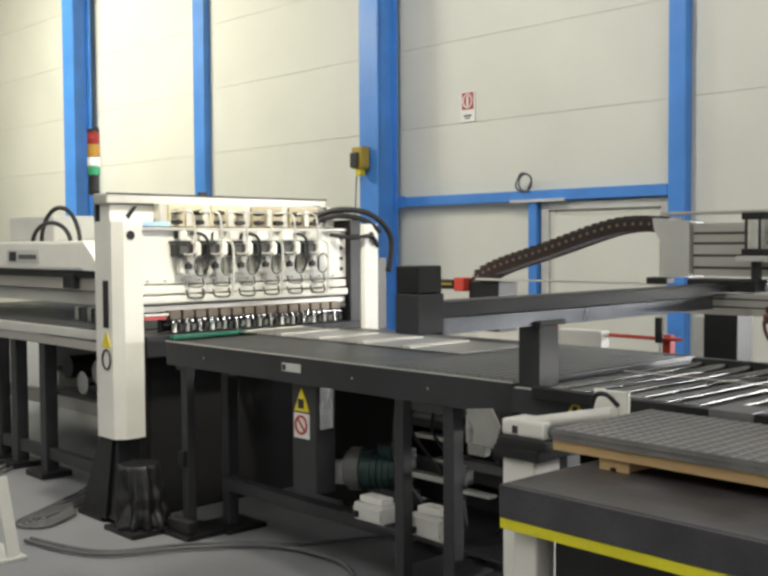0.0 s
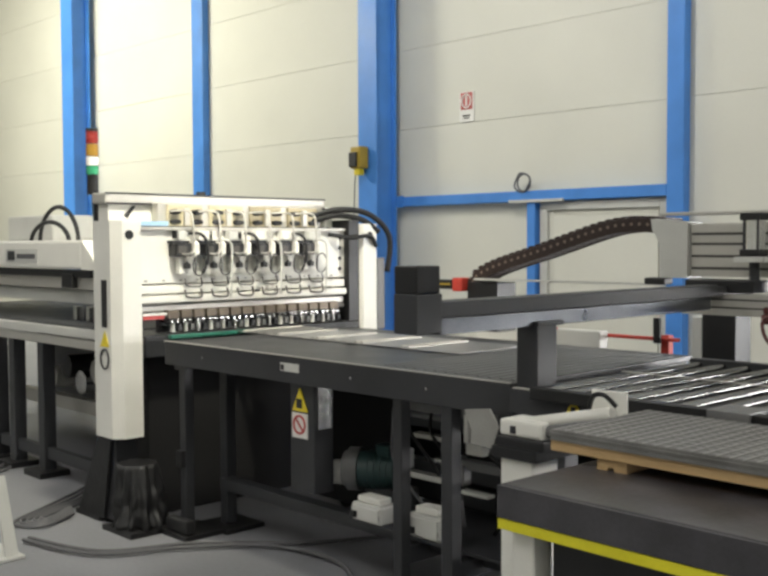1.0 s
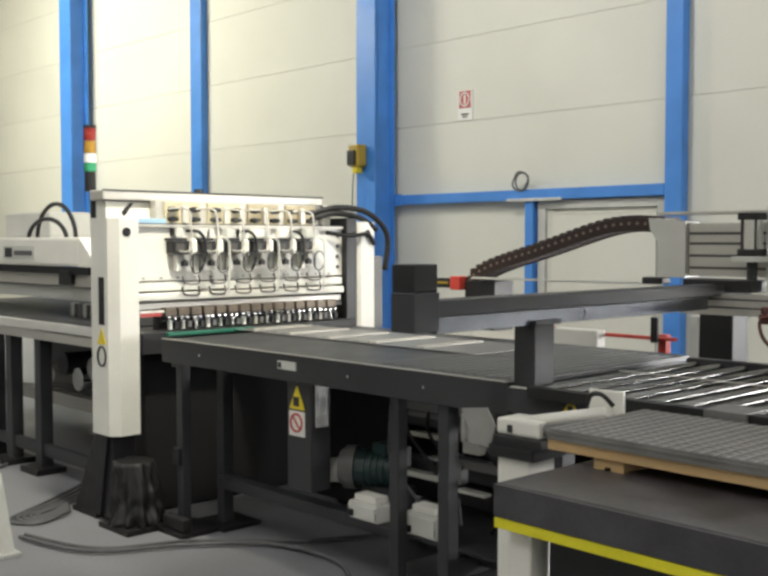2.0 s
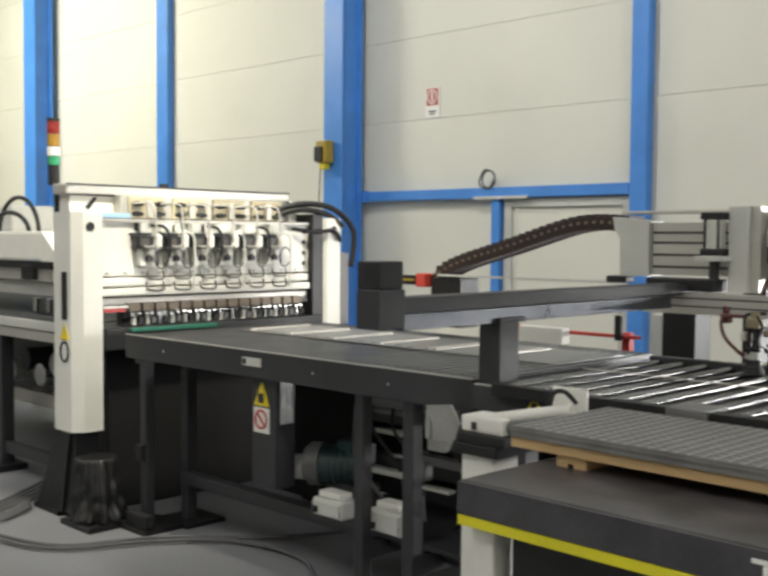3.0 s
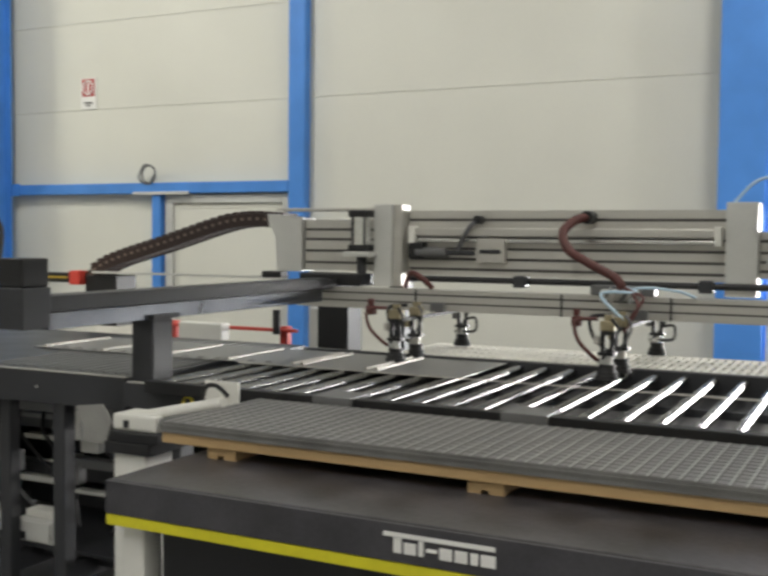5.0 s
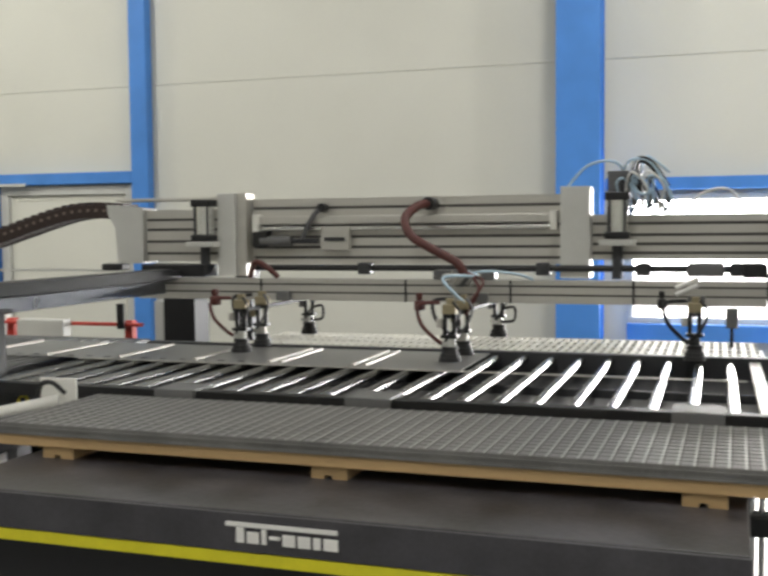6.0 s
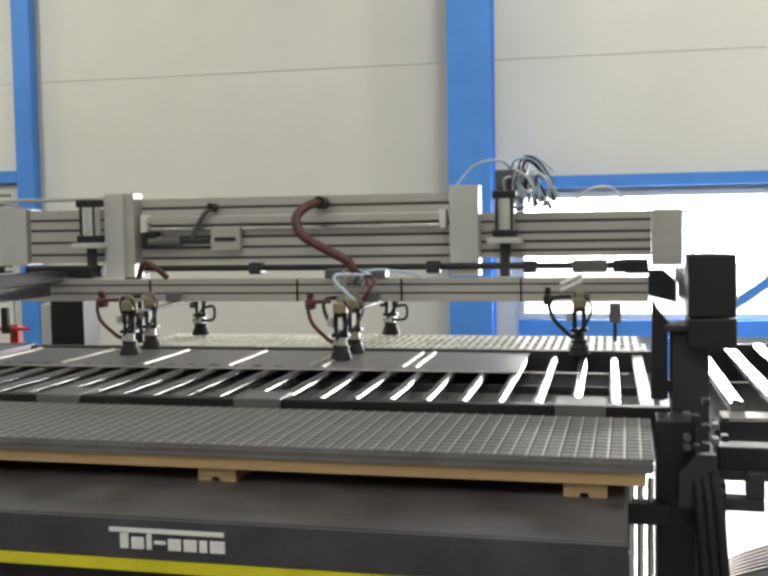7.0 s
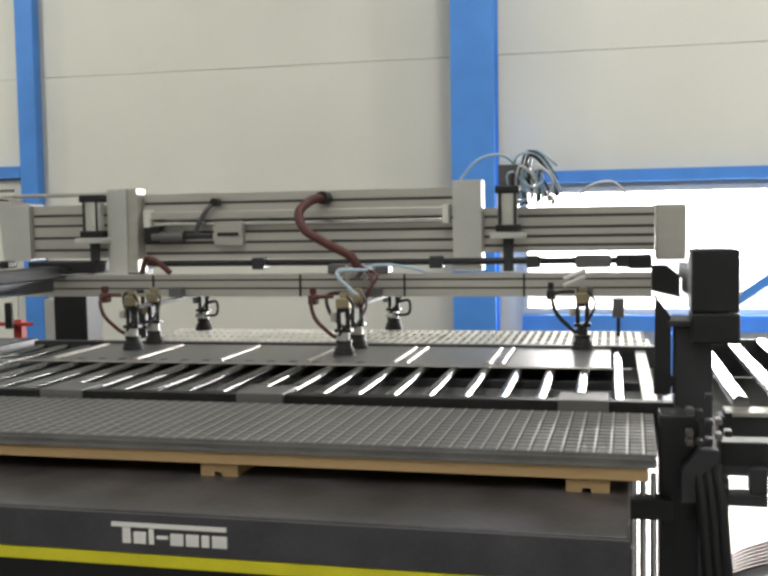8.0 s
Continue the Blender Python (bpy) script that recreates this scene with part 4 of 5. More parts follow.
def outfeed():
    c = thing("outfeed_conveyor", (1.3, 3.6, 0), "second roller conveyor with a dark frame and pale rollers", "conveyor")
    part("under_tray", box(0.43, 3.2, 3.14, 4.58, 0.88, 0.9, 0.002), DARKER, c)
    part("front_rail", box(0.43, 3.2, 3.05, 3.12, 0.85, 1.02, 0.004), DARK, c)
    part("rear_rail", box(0.5, 3.2, 4.6, 4.66, 0.9, 1.06, 0.004), DARK, c)
    part("cap_strip", box(0.45, 3.2, 3.04, 3.14, 1.022, 1.035, 0.003), ALU, c)
    for x in (1.6, 2.9):
        for y in (3.06, 4.58):
            part("leg", box(x, x + 0.08, y, y + 0.08, 0.0, 0.86, 0.004), DARK, c)
    bm = bmesh.new()
    rod(bm, (0, 0, 0), (0, 1.46, 0), 0.024, 18)
    me = mesh_of("roller", bm, ROLLER)
    for i in range(20):
        roller(c, me, 0.5 + i * 0.125, 3.13)


outfeed()


# ---- rear rack with pale slotted sheets behind the conveyor ----
def rear_sheets():
    r = thing("rear_table", (-0.9, 4.6, 0), "dark support table behind the conveyor", "table")
    part("table_top", box(-2.1, 0.3, 4.28, 4.95, 0.98, 1.02, 0.004), DARK, r)
    for x in (-2.0, 0.15):
        for y in (4.3, 4.8):
            part("leg", box(x, x + 0.08, y, y + 0.08, 0.0, 0.98, 0.004), DARK, r)
    s = thing("slotted_sheets", (-0.9, 4.6, 1.02), "pale galvanised slotted sheet lying on the rear table", "sheet")
    part("under_sheet", box(-2.02, 0.26, 4.3, 4.92, 1.022, 1.03, 0.001), DARK, s)
    xs, ys = [-2.02], [4.3]
    while xs[-1] < 0.24:
        xs += [xs[-1] + 0.019, xs[-1] + 0.037]
    for k in range(4):
        ys += [4.312 + k * 0.15, 4.45 + k * 0.15]
    ys.append(4.92)
    bm = slotted(xs, ys, 1.045, 0.012, lambda i, j: i % 2 == 1 and j % 2 == 1)
    part("slotted_sheet", bm, BRIGHTSHEET, s)
    for x in (-2.02, 0.24):
        part("spacer", box(x, x + 0.02, 4.3, 4.92, 1.03, 1.045, 0), BRIGHTSHEET, s)


rear_sheets()


# ---- stacking gantry ----
def bridge(x0, x1, near, far, post, px0, px1):
    """One of the two dark beams on which the gantry rides."""
    b = thing("bridge_rail", ((x0 + x1) / 2, 3.4, 0), "dark grey steel bridge rail of the stacker on a square post", "bridge rail", "stacker bridge rails")
    part("rail", box(x0, x1, near + 0.12, far, 1.345, 1.4, 0.004), DARK, b)
    part("web_plate", box(x0 + 0.01, x1 - 0.004, near + 0.12, far - 0.06, 1.287, 1.344, 0.002), GLOSSDARK, b, "dark reflecting steel web plate")
    part("post", box(px0, px1, post, post + 0.12, 0.0, 1.286, 0.005), DARK, b)
    part("post_cap", box(px0 - 0.02, px1 + 0.02, post - 0.02, post + 0.14, 1.287, 1.305, 0.004), DARK, b)
    return b


left = bridge(-2.5, -2.4, 2.42, 4.42, 3.07, -2.5, -2.4)
part("end_box", box(-2.505, -2.395, 2.42, 2.545, 1.295, 1.43, 0.005), DARK, left)
part("end_cover", box(-2.507, -2.4, 2.425, 2.54, 1.43, 1.525, 0.006), DARKER, left)
part("rear_post", box(-2.5, -2.4, 5.3, 5.42, 0.0, 1.345, 0.005), DARK, left)
part("rear_rail", box(-2.5, -2.4, 4.42, 5.5, 1.346, 1.39, 0.004), DARK, left)
right = bridge(0.40, 0.46, 2.9, 4.42, 2.95, 0.305, 0.405)
part("end_box", box(0.345, 0.47, 2.9, 3.05, 1.33, 1.5, 0.006), DARKER, right)
part("end_cover", box(0.345, 0.472, 2.897, 3.02, 1.245, 1.327, 0.006), DARKER, right)
bm = bmesh.new()
prism(bm, [(0.248, 1.1), (0.294, 1.1), (0.294, 1.315), (0.252, 1.375)], "y", 2.94, 2.95)
part("blade_plate", bm, DARKER, right, "thin black guard blade")
bm = bmesh.new()
prism(bm, [(0.298, 1.1), (0.335, 1.1), (0.335, 1.25), (0.3, 1.31)], "y", 2.955, 2.965)
part("blade_plate", bm, DARKER, right, "thin black guard blade")
part("blade_arm", box(0.25, 0.36, 2.951, 2.99, 1.12, 1.15, 0.003), DARKER, right)


def profile(x0, x1, y, z0, z1, parent, name, slots, h=0.007, depth=0.09):
    """An aluminium profile beam with lengthwise grooves."""
    out = [(y, z0)]
    for z in slots:
        out += [(y, z - h), (y + 0.012, z - h), (y + 0.012, z + h), (y, z + h)]
    out += [(y, z1), (y + depth, z1), (y + depth, z0)]
    bm = bmesh.new()
    lo = [bm.verts.new((x0, u, v)) for u, v in out]
    hi = [bm.verts.new((x1, u, v)) for u, v in out]
    n = len(out)
    for i in range(n):
        bm.faces.new((lo[i], lo[(i + 1) % n], hi[(i + 1) % n], hi[i]))
    bmesh.ops.triangle_fill(bm, edges=[e for e in bm.edges if all(v in lo for v in e.verts)], use_beauty=True)
    bmesh.ops.triangle_fill(bm, edges=[e for e in bm.edges if all(v in hi for v in e.verts)], use_beauty=True)
    bmesh.ops.recalc_face_normals(bm, faces=bm.faces)
    beam = part(name, bm, ALU, parent)
    # a dark insert nearly fills each groove in place of its shade
    for z in slots:
        part("groove_shade", box(x0 + 0.001, x1 - 0.001, y + 0.003, y + 0.0115, z - h + 0.0005, z + h - 0.0005, 0), SHADOWLINE, beam)
    return beam


def gantry():
    g = thing("stacking_gantry", (-1.1, 4.6, 1.25), "aluminium profile gantry with suction grippers over the conveyor", "gantry")
    profile(-2.08, -0.56, 4.66, 1.42, 1.735, g, "upper_beam", (1.45, 1.5, 1.55, 1.6, 1.69))
    profile(-2.68, -2.25, 4.66, 1.43, 1.69, g, "upper_beam", (1.47, 1.53, 1.59, 1.64))
    profile(-0.43, 0.315, 4.66, 1.44, 1.64, g, "upper_beam", (1.47, 1.51, 1.55, 1.6))
    profile(-2.62, 0.295, 4.47, 1.255, 1.355, g, "lower_beam", (1.292, 1.33), 0.0045)
    part("top_lip", box(-2.85, -2.26, 4.65, 4.78, 1.735, 1.75, 0.003), ALU, g)
    for x0, x1, m in ((-2.238, -2.14, OFFWHITE), (-2.14, -2.092, ALU)):
        part("end_plate", box(x0, x1, 4.58 if m is OFFWHITE else 4.6, 4.7, 1.36, 1.765, 0.004), m, g)
    part("end_plate", box(-0.56, -0.43, 4.58, 4.7, 1.36, 1.765, 0.004), OFFWHITE, g)
    part("end_cap", box(0.318, 0.45, 4.64, 4.78, 1.4, 1.645, 0.012), ALU, g)
    bm = bmesh.new()
    prism(bm, [(-2.84, 1.42), (-2.69, 1.42), (-2.69, 1.7), (-2.9, 1.72), (-2.89, 1.66), (-2.85, 1.6)], "y", 4.64, 4.78)
    part("end_bracket", bm, OFFWHITE, g)
    part("stop_knob", box(-2.9, -2.78, 4.58, 4.66, 1.385, 1.42, 0.008), DARKER, g)
    part("bellows", box(-2.62, -2.27, 4.5, 4.66, 1.36, 1.42, 0.006), DARKER, g)
    part("slide_rail", box(-2.05, -0.58, 4.63, 4.655, 1.582, 1.6, 0.003), STEEL, g)
    part("guide_tube", box(-2.04, -0.6, 4.62, 4.655, 1.61, 1.65, 0.006), ALU, g)
    for x in (-2.06, -0.61):
        part("tube_clamp", box(x, x + 0.03, 4.6, 4.66, 1.575, 1.66, 0.004), WHITE, g)
    bm = bmesh.new()
    rod(bm, (-2.05, 4.56, 1.405), (0.3, 4.56, 1.405), 0.015, 12)
    part("drive_shaft", bm, DARKER, g)
    for x in (-1.46, -0.63, -0.2, 0.18):
        bm = bmesh.new()
        bx(bm, x - 0.03, x + 0.03, 4.52, 4.6, 1.375, 1.43, 0.008)
        part("shaft_bearing", bm, DARK, g)
    part("shaft_motor", box(-0.02, 0.13, 4.5, 4.62, 1.375, 1.43, 0.01), GREY, g)
    part("coupling", box(0.2, 0.3, 4.5, 4.62, 1.37, 1.43, 0.01), DARKER, g)
    for x in (-2.295, -0.31):
        bm = bmesh.new()
        rod(bm, (x, 4.56, 1.565), (x, 4.56, 1.7), 0.048, 24)
        cy = part("lift_cylinder", bm, STEEL, g, "polished vertical air cylinder")
        for z0, z1 in ((1.7, 1.735), (1.535, 1.565)):
            bm = bmesh.new()
            bx(bm, x - 0.052, x + 0.052, 4.51, 4.61, z0, z1, 0.006)
            part("cylinder_cap", bm, DARKER, cy)
        # two thin dark rods imitate the dark reflection streaks on the polished cylinder
        for d in (-0.034, 0.034):
            bm = bmesh.new()
            rod(bm, (x + d, 4.522, 1.56), (x + d, 4.522, 1.705), 0.006, 10)
            part("dark_streak", bm, DARK, cy)
        part("cylinder_foot", box(x - 0.075, x + 0.075, 4.5, 4.62, 1.505, 1.53, 0.004), OFFWHITE, cy)
        bm = bmesh.new()
        rod(bm, (x, 4.56, 1.36), (x, 4.56, 1.505), 0.024, 12)
        part("piston_rod", bm, DARK, cy)
    # sensor bracket and small cylinder on the face of the beam
    part("bracket", box(-1.71, -1.565, 4.62, 4.66, 1.485, 1.6, 0.004), ALU, g)
    part("bracket_slot", box(-1.69, -1.585, 4.612, 4.62, 1.53, 1.548, 0.003), DARK, g)
    bm = bmesh.new()
    rod(bm, (-2.02, 4.62, 1.53), (-1.86, 4.62, 1.53), 0.026, 14)
    part("small_cylinder", bm, GREY, g)
    bm = bmesh.new()
    rod(bm, (-1.86, 4.62, 1.53), (-1.72, 4.62, 1.53), 0.012, 10)
    part("small_rod", bm, DARK, g)
    part("valve_block", box(-2.06, -1.98, 4.6, 4.65, 1.5, 1.58, 0.006), DARKER, g)
    bm = bmesh.new()
    tube(bm, [(-1.8, 4.61, 1.54), (-1.77, 4.6, 1.6), (-1.73, 4.6, 1.66), (-1.7, 4.62, 1.69)], 0.012, 7)
    part("spring_hose", bm, CABLE, g)
    bm = bmesh.new()
    rod(bm, (-1.7, 4.6, 1.69), (-1.7, 4.66, 1.69), 0.02, 12)
    part("knob", bm, DARKER, g)
    bm = bmesh.new()
    tube(bm, [(-1.165, 4.6, 1.7), (-1.2, 4.52, 1.685), (-1.225, 4.42, 1.63), (-1.18, 4.36, 1.555), (-1.07, 4.32, 1.495), (-0.96, 4.3, 1.44), (-0.93, 4.3, 1.39)], 0.0185, 12, 16, 0.16)
    part("red_hose", bm, REDHOSE, g, "red-brown corrugated air hose")
    bm = bmesh.new()
    rod(bm, (-1.165, 4.58, 1.7), (-1.165, 4.67, 1.7), 0.03, 16)
    part("hose_socket", bm, DARKER, g)
    bm = bmesh.new()
    tube(bm, [(-2.05, 4.55, 1.36), (-2.0, 4.5, 1.43), (-1.93, 4.48, 1.41), (-1.88, 4.5, 1.36)], 0.014, 8)
    part("red_hose", bm, REDHOSE, g)
    # valve cluster with milky tubes over the beam
    part("valve_island", box(-0.36, -0.22, 4.62, 4.74, 1.74, 1.83, 0.006), CABLE, g)
    for i, (dx, h, r) in enumerate(((0.22, 0.11, 0.006), (-0.28, 0.1, 0.006), (0.16, 0.13, 0.006), (0.1, 0.09, 0.007), (0.12, 0.14, 0.005))):
        bm = bmesh.new()
        s = -0.3 + 0.02 * i
        tube(bm, [(s, 4.66, 1.82), (s + dx * 0.2, 4.6, 1.83 + h * 0.4), (s + dx * 0.6, 4.6, 1.82 + h * 0.3), (s + dx, 4.63, 1.7 + 0.03 * i)], r, 6)
        part("air_tube", bm, (TUBEMAT, TUBEMAT, DARK, DARKER, TUBEMAT)[i], g)
    bm = bmesh.new()
    tube(bm, [(-0.2 + 0.04 * math.cos(a), 4.58, 1.76 + 0.035 * math.sin(a)) for a in [k * math.pi / 5 for k in range(16)]], 0.007, 6, 4)
    part("air_tube", bm, TUBEMAT, g)
    bm = bmesh.new()
    tube(bm, [(-0.04, 4.64, 1.66), (0.05, 4.6, 1.73), (0.14, 4.6, 1.74), (0.2, 4.62, 1.68)], 0.006, 6)
    part("air_tube", bm, SIGNWHITE, g)
    bm = bmesh.new()
    tube(bm, [(0.42, 4.6, 1.64), (0.5, 4.58, 1.6), (0.51, 4.56, 1.5), (0.46, 4.56, 1.43)], 0.006, 6)
    part("air_tube", bm, SIGNWHITE, g)
    bm = bmesh.new()
    prism(bm, [(0.297, 1.28), (0.41, 1.252), (0.41, 1.34), (0.36, 1.385), (0.297, 1.385)], "y", 4.46, 4.56)
    part("beam_end", bm, DARKER, g, "black end fitting of the lower beam")
    rng = random.Random(8)
    for i in range(11):
        u, w = -0.3 + 0.014 * i, rng.random()
        bm = bmesh.new()
        tube(bm, [(u, 4.62, 1.68), (u + 0.06 * (w - 0.5), 4.58 - 0.03 * w, 1.76 + 0.06 * w), (u + 0.1 * w, 4.57, 1.8 - 0.05 * w), (u + 0.07, 4.6, 1.7 - 0.03 * w), (u + 0.1 * w, 4.62, 1.65)], 0.005, 6)
        part("air_tube", bm, (TUBEMAT, SIGNWHITE, DARKER, TUBEMAT, CABLE)[i % 5], g)
    for i in range(7):
        u, z = -0.28 + 0.028 * i, 1.66 + 0.09 * rng.random()
        part("tube_fitting", box(u, u + 0.025, 4.6, 4.64, z, z + 0.03, 0.004), (DARKER, GREY, ALU)[i % 3], g)
    for x in (-1.955, -1.24, -0.76, -0.235):
        part("beam_joint", box(x - 0.004, x + 0.004, 4.464, 4.47, 1.255, 1.355, 0), DARKER, g)
    return g


gantry()


def gripper(x, ys, red):
    """Suction cups in a row across the beam, each on a pair of spring rods."""
    g = thing("suction_gripper", (x, 4.4, 1.25), "suction gripper with black rubber cups and air hoses", "gripper", "suction grippers")
    part("arm", box(x - 0.009, x + 0.009, min(ys) - 0.02, max(max(ys), 4.5) + 0.03, 1.236, 1.253, 0.003), RUBBER, g)
    part("clamp", box(x - 0.035, x + 0.035, 4.43, 4.468, 1.254, 1.3, 0.006), GREY, g)
    for i, y in enumerate(ys):
        bm = bmesh.new()
        bx(bm, x - 0.026, x + 0.03, y - 0.025, y + 0.025, 1.253, 1.292, 0.006)
        bx(bm, x - 0.012, x + 0.018, y - 0.015, y + 0.015, 1.292, 1.315, 0.004)
        head = part("head_block", bm, BRASS, g)
        for d in (-0.018, 0.018):
            bm = bmesh.new()
            rod(bm, (x + d, y, 1.17), (x + d, y, 1.255), 0.0095, 10)
            part("spring_rod", bm, DARKER, head)
        bm = bmesh.new()
        tube(bm, [(x + 0.02, y - 0.02, 1.3), (x + 0.05, y - 0.04, 1.26), (x + 0.03, y - 0.05, 1.2), (x - 0.01, y - 0.035, 1.15)], 0.006, 6)
        part("air_hose", bm, CABLE if i % 2 else RUBBER, head)
        part("side_fitting", box(x - 0.05, x - 0.027, y - 0.02, y + 0.012, 1.2, 1.235, 0.005), (ALU, BRASS, GREY)[i % 3], head)
        part("yoke", box(x - 0.034, x + 0.034, y - 0.022, y + 0.022, 1.158, 1.172, 0.004), DARKER, head)
        bm = bmesh.new()
        rod(bm, (x, y, 1.125), (x, y, 1.158), 0.022, 14)
        bx(bm, x - 0.036, x - 0.01, y - 0.02, y + 0.01, 1.13, 1.15, 0.003)
        part("fitting", bm, (OFFWHITE, ALU, STEEL)[i % 3] if red else DARK, head)
        bm = bmesh.new()
        rod(bm, (x, y, 1.113), (x, y, 1.126), 0.032, 16)
        part("collar", bm, DARKER, head)
        bm = bmesh.new()
        rod(bm, (x, y, 1.068), (x, y, 1.114), 0.044, 18, 0.028)
        for z in (1.08, 1.094):
            rod(bm, (x, y, z - 0.003), (x, y, z + 0.003), 0.043 - (z - 1.08) * 0.3, 18)
        part("rubber_cup", bm, RUBBER, head)
        bm = bmesh.new()
        if i < 2 or len(ys) == 1:
            tube(bm, [(x - 0.03, y - 0.03, 1.3), (x - 0.11, y - 0.05, 1.29), (x - 0.1, y - 0.06, 1.22), (x - 0.05, y - 0.04, 1.16), (x - 0.03, y - 0.02, 1.14)], 0.008, 6)
        else:
            tube(bm, [(x + 0.02, y - 0.02, 1.2), (x + 0.08, y - 0.03, 1.21), (x + 0.08, y - 0.03, 1.15), (x + 0.02, y - 0.02, 1.14)], 0.007, 6)
        part("air_hose", bm, REDHOSE if (red and i == 0) else RUBBER, head)
    y = min(ys)
    part("valve", box(x - 0.14, x - 0.105, y - 0.02, y + 0.03, 1.265, 1.305, 0.008), REDHOSE if red else DARKER, g)
    if len(ys) == 3 and x > -1.5:
        part("valve_plate", box(x - 0.22, x + 0.06, 4.46, 4.55, 1.357, 1.4, 0.006), GREY, g)
    part("valve_knob", box(x - 0.135, x - 0.112, y - 0.01, y + 0.02, 1.306, 1.335, 0.006), (REDHOSE if red else DARKER), g)
    return g


gripper(-1.83, (3.99, 4.2, 4.76), True)
gripper(-0.89, (3.9, 4.12, 4.84), True)
mid = thing("hose_manifold", (-0.9, 4.45, 1.36), "small silver valve manifold with thin red and clear air lines", "manifold")
part("body", box(-1.05, -0.9, 4.4, 4.468, 1.357, 1.385, 0.005), OFFWHITE, mid)
for i in range(4):
    bm = bmesh.new()
    rod(bm, (-1.04 + 0.04 * i, 4.38, 1.335), (-0.99 + 0.04 * i, 4.36, 1.395), 0.009, 12)
    part("silver_fitting", bm, (STEEL, ALU, GREY, STEEL)[i], mid)
for i, (a, b, z) in enumerate(((-0.93, -0.83, 1.21), (-0.92, -0.81, 1.24), (-0.91, -0.98, 1.26))):
    bm = bmesh.new()
    tube(bm, [(a, 4.3, 1.40), (a + 0.05, 4.24, 1.385), (b, 4.14, z + 0.12), (-0.875, 4.1, z + 0.02)], 0.007, 7)
    part("air_line", bm, (REDHOSE, REDHOSE, TUBEMAT)[i], mid)
bm = bmesh.new()
tube(bm, [(-0.96, 4.38, 1.38), (-0.84, 4.36, 1.40), (-0.72, 4.42, 1.385), (-0.66, 4.46, 1.36)], 0.006, 6)
part("air_line", bm, TUBEMAT, mid)
last = gripper(0.02, (4.16,), False)
part("sensor", box(0.135, 0.185, 4.4, 4.46, 1.17, 1.25, 0.006), GREY, last, "grey sensor hanging from the beam")
bm = bmesh.new()
rod(bm, (0.16, 4.43, 1.09), (0.16, 4.43, 1.17), 0.008, 10)
part("sensor_pin", bm, DARKER, last)
for z in (1.325, 1.35):
    bm = bmesh.new()
    rod(bm, (-0.05, 4.1, z), (0.03, 4.13, z + 0.035), 0.009, 10)
    part("hose_end", bm, SIGNWHITE, last)


def energy_chain():
    c = thing("energy_chain", (-3.5, 4.85, 1.3), "brown-black plastic energy chain arching to the gantry", "energy chain")
    path = smooth_path([(-4.14, 4.85, 1.31), (-4.24, 4.85, 1.345), (-4.2, 4.85, 1.4), (-4.04, 4.85, 1.465), (-3.71, 4.85, 1.555), (-3.3, 4.85, 1.672), (-3.1, 4.85, 1.697), (-2.95, 4.85, 1.69), (-2.86, 4.85, 1.68)], 6)
    bm = bmesh.new()
    bx(bm, -0.026, 0.026, -0.08, -0.068, -0.042, 0.030, 0.004)
    bx(bm, -0.026, 0.026, 0.068, 0.08, -0.042, 0.030, 0.004)
    bx(bm, -0.013, 0.011, -0.08, 0.08, 0.0305, 0.044, 0.003)
    bx(bm, -0.012, 0.012, -0.07, 0.07, -0.038, -0.026, 0.003)
    bx(bm, -0.027, 0.027, -0.03, 0.0, -0.03, -0.014, 0.003)
    bx(bm, -0.027, 0.027, 0.015, 0.05, -0.03, -0.016, 0.003)
    link = mesh_of("link", bm, CHAIN)
    bm = bmesh.new()
    rod(bm, (0, -0.083, 0), (0, -0.079, 0), 0.0085, 10)
    pin = mesh_of("pin", bm, PIN)
    even, gone = [path[0]], 0.0
    for p, q in zip(path, path[1:]):
        step = (q - p).length
        while gone + step >= 0.05 * len(even):
            even.append(p.lerp(q, (0.05 * len(even) - gone) / step))
        gone += step
    path = even
    for p, q in zip(path, path[1:]):
        seg = q - p
        mid = (p + q) / 2
        ob = new("link", link)
        ob.parent = c
        ob.matrix_basis = Matrix.Translation(mid - HOME[c.name]) @ Matrix.Rotation(-math.atan2(seg.z, seg.x), 4, "Y")
        o2 = new("pin", pin)
        o2.parent = ob
    part("tray", box(-4.2, -2.9, 4.74, 4.76, 1.372, 1.384, 0.002), OFFWHITE, c)
    part("red_block", box(-4.36, -4.28, 4.72, 4.8, 1.3, 1.385, 0.006), RED, c)
    part("mount", box(-4.27, -4.03, 4.76, 4.94, 1.06, 1.36, 0.006), DARKER, c)
    part("yellow_plate", box(-4.6, -4.4, 4.76, 4.79, 1.31, 1.37, 0.002), DARKER, c)
    part("yellow_line", box(-4.59, -4.41, 4.755, 4.76, 1.335, 1.347, 0), OLIVE, c)


energy_chain()


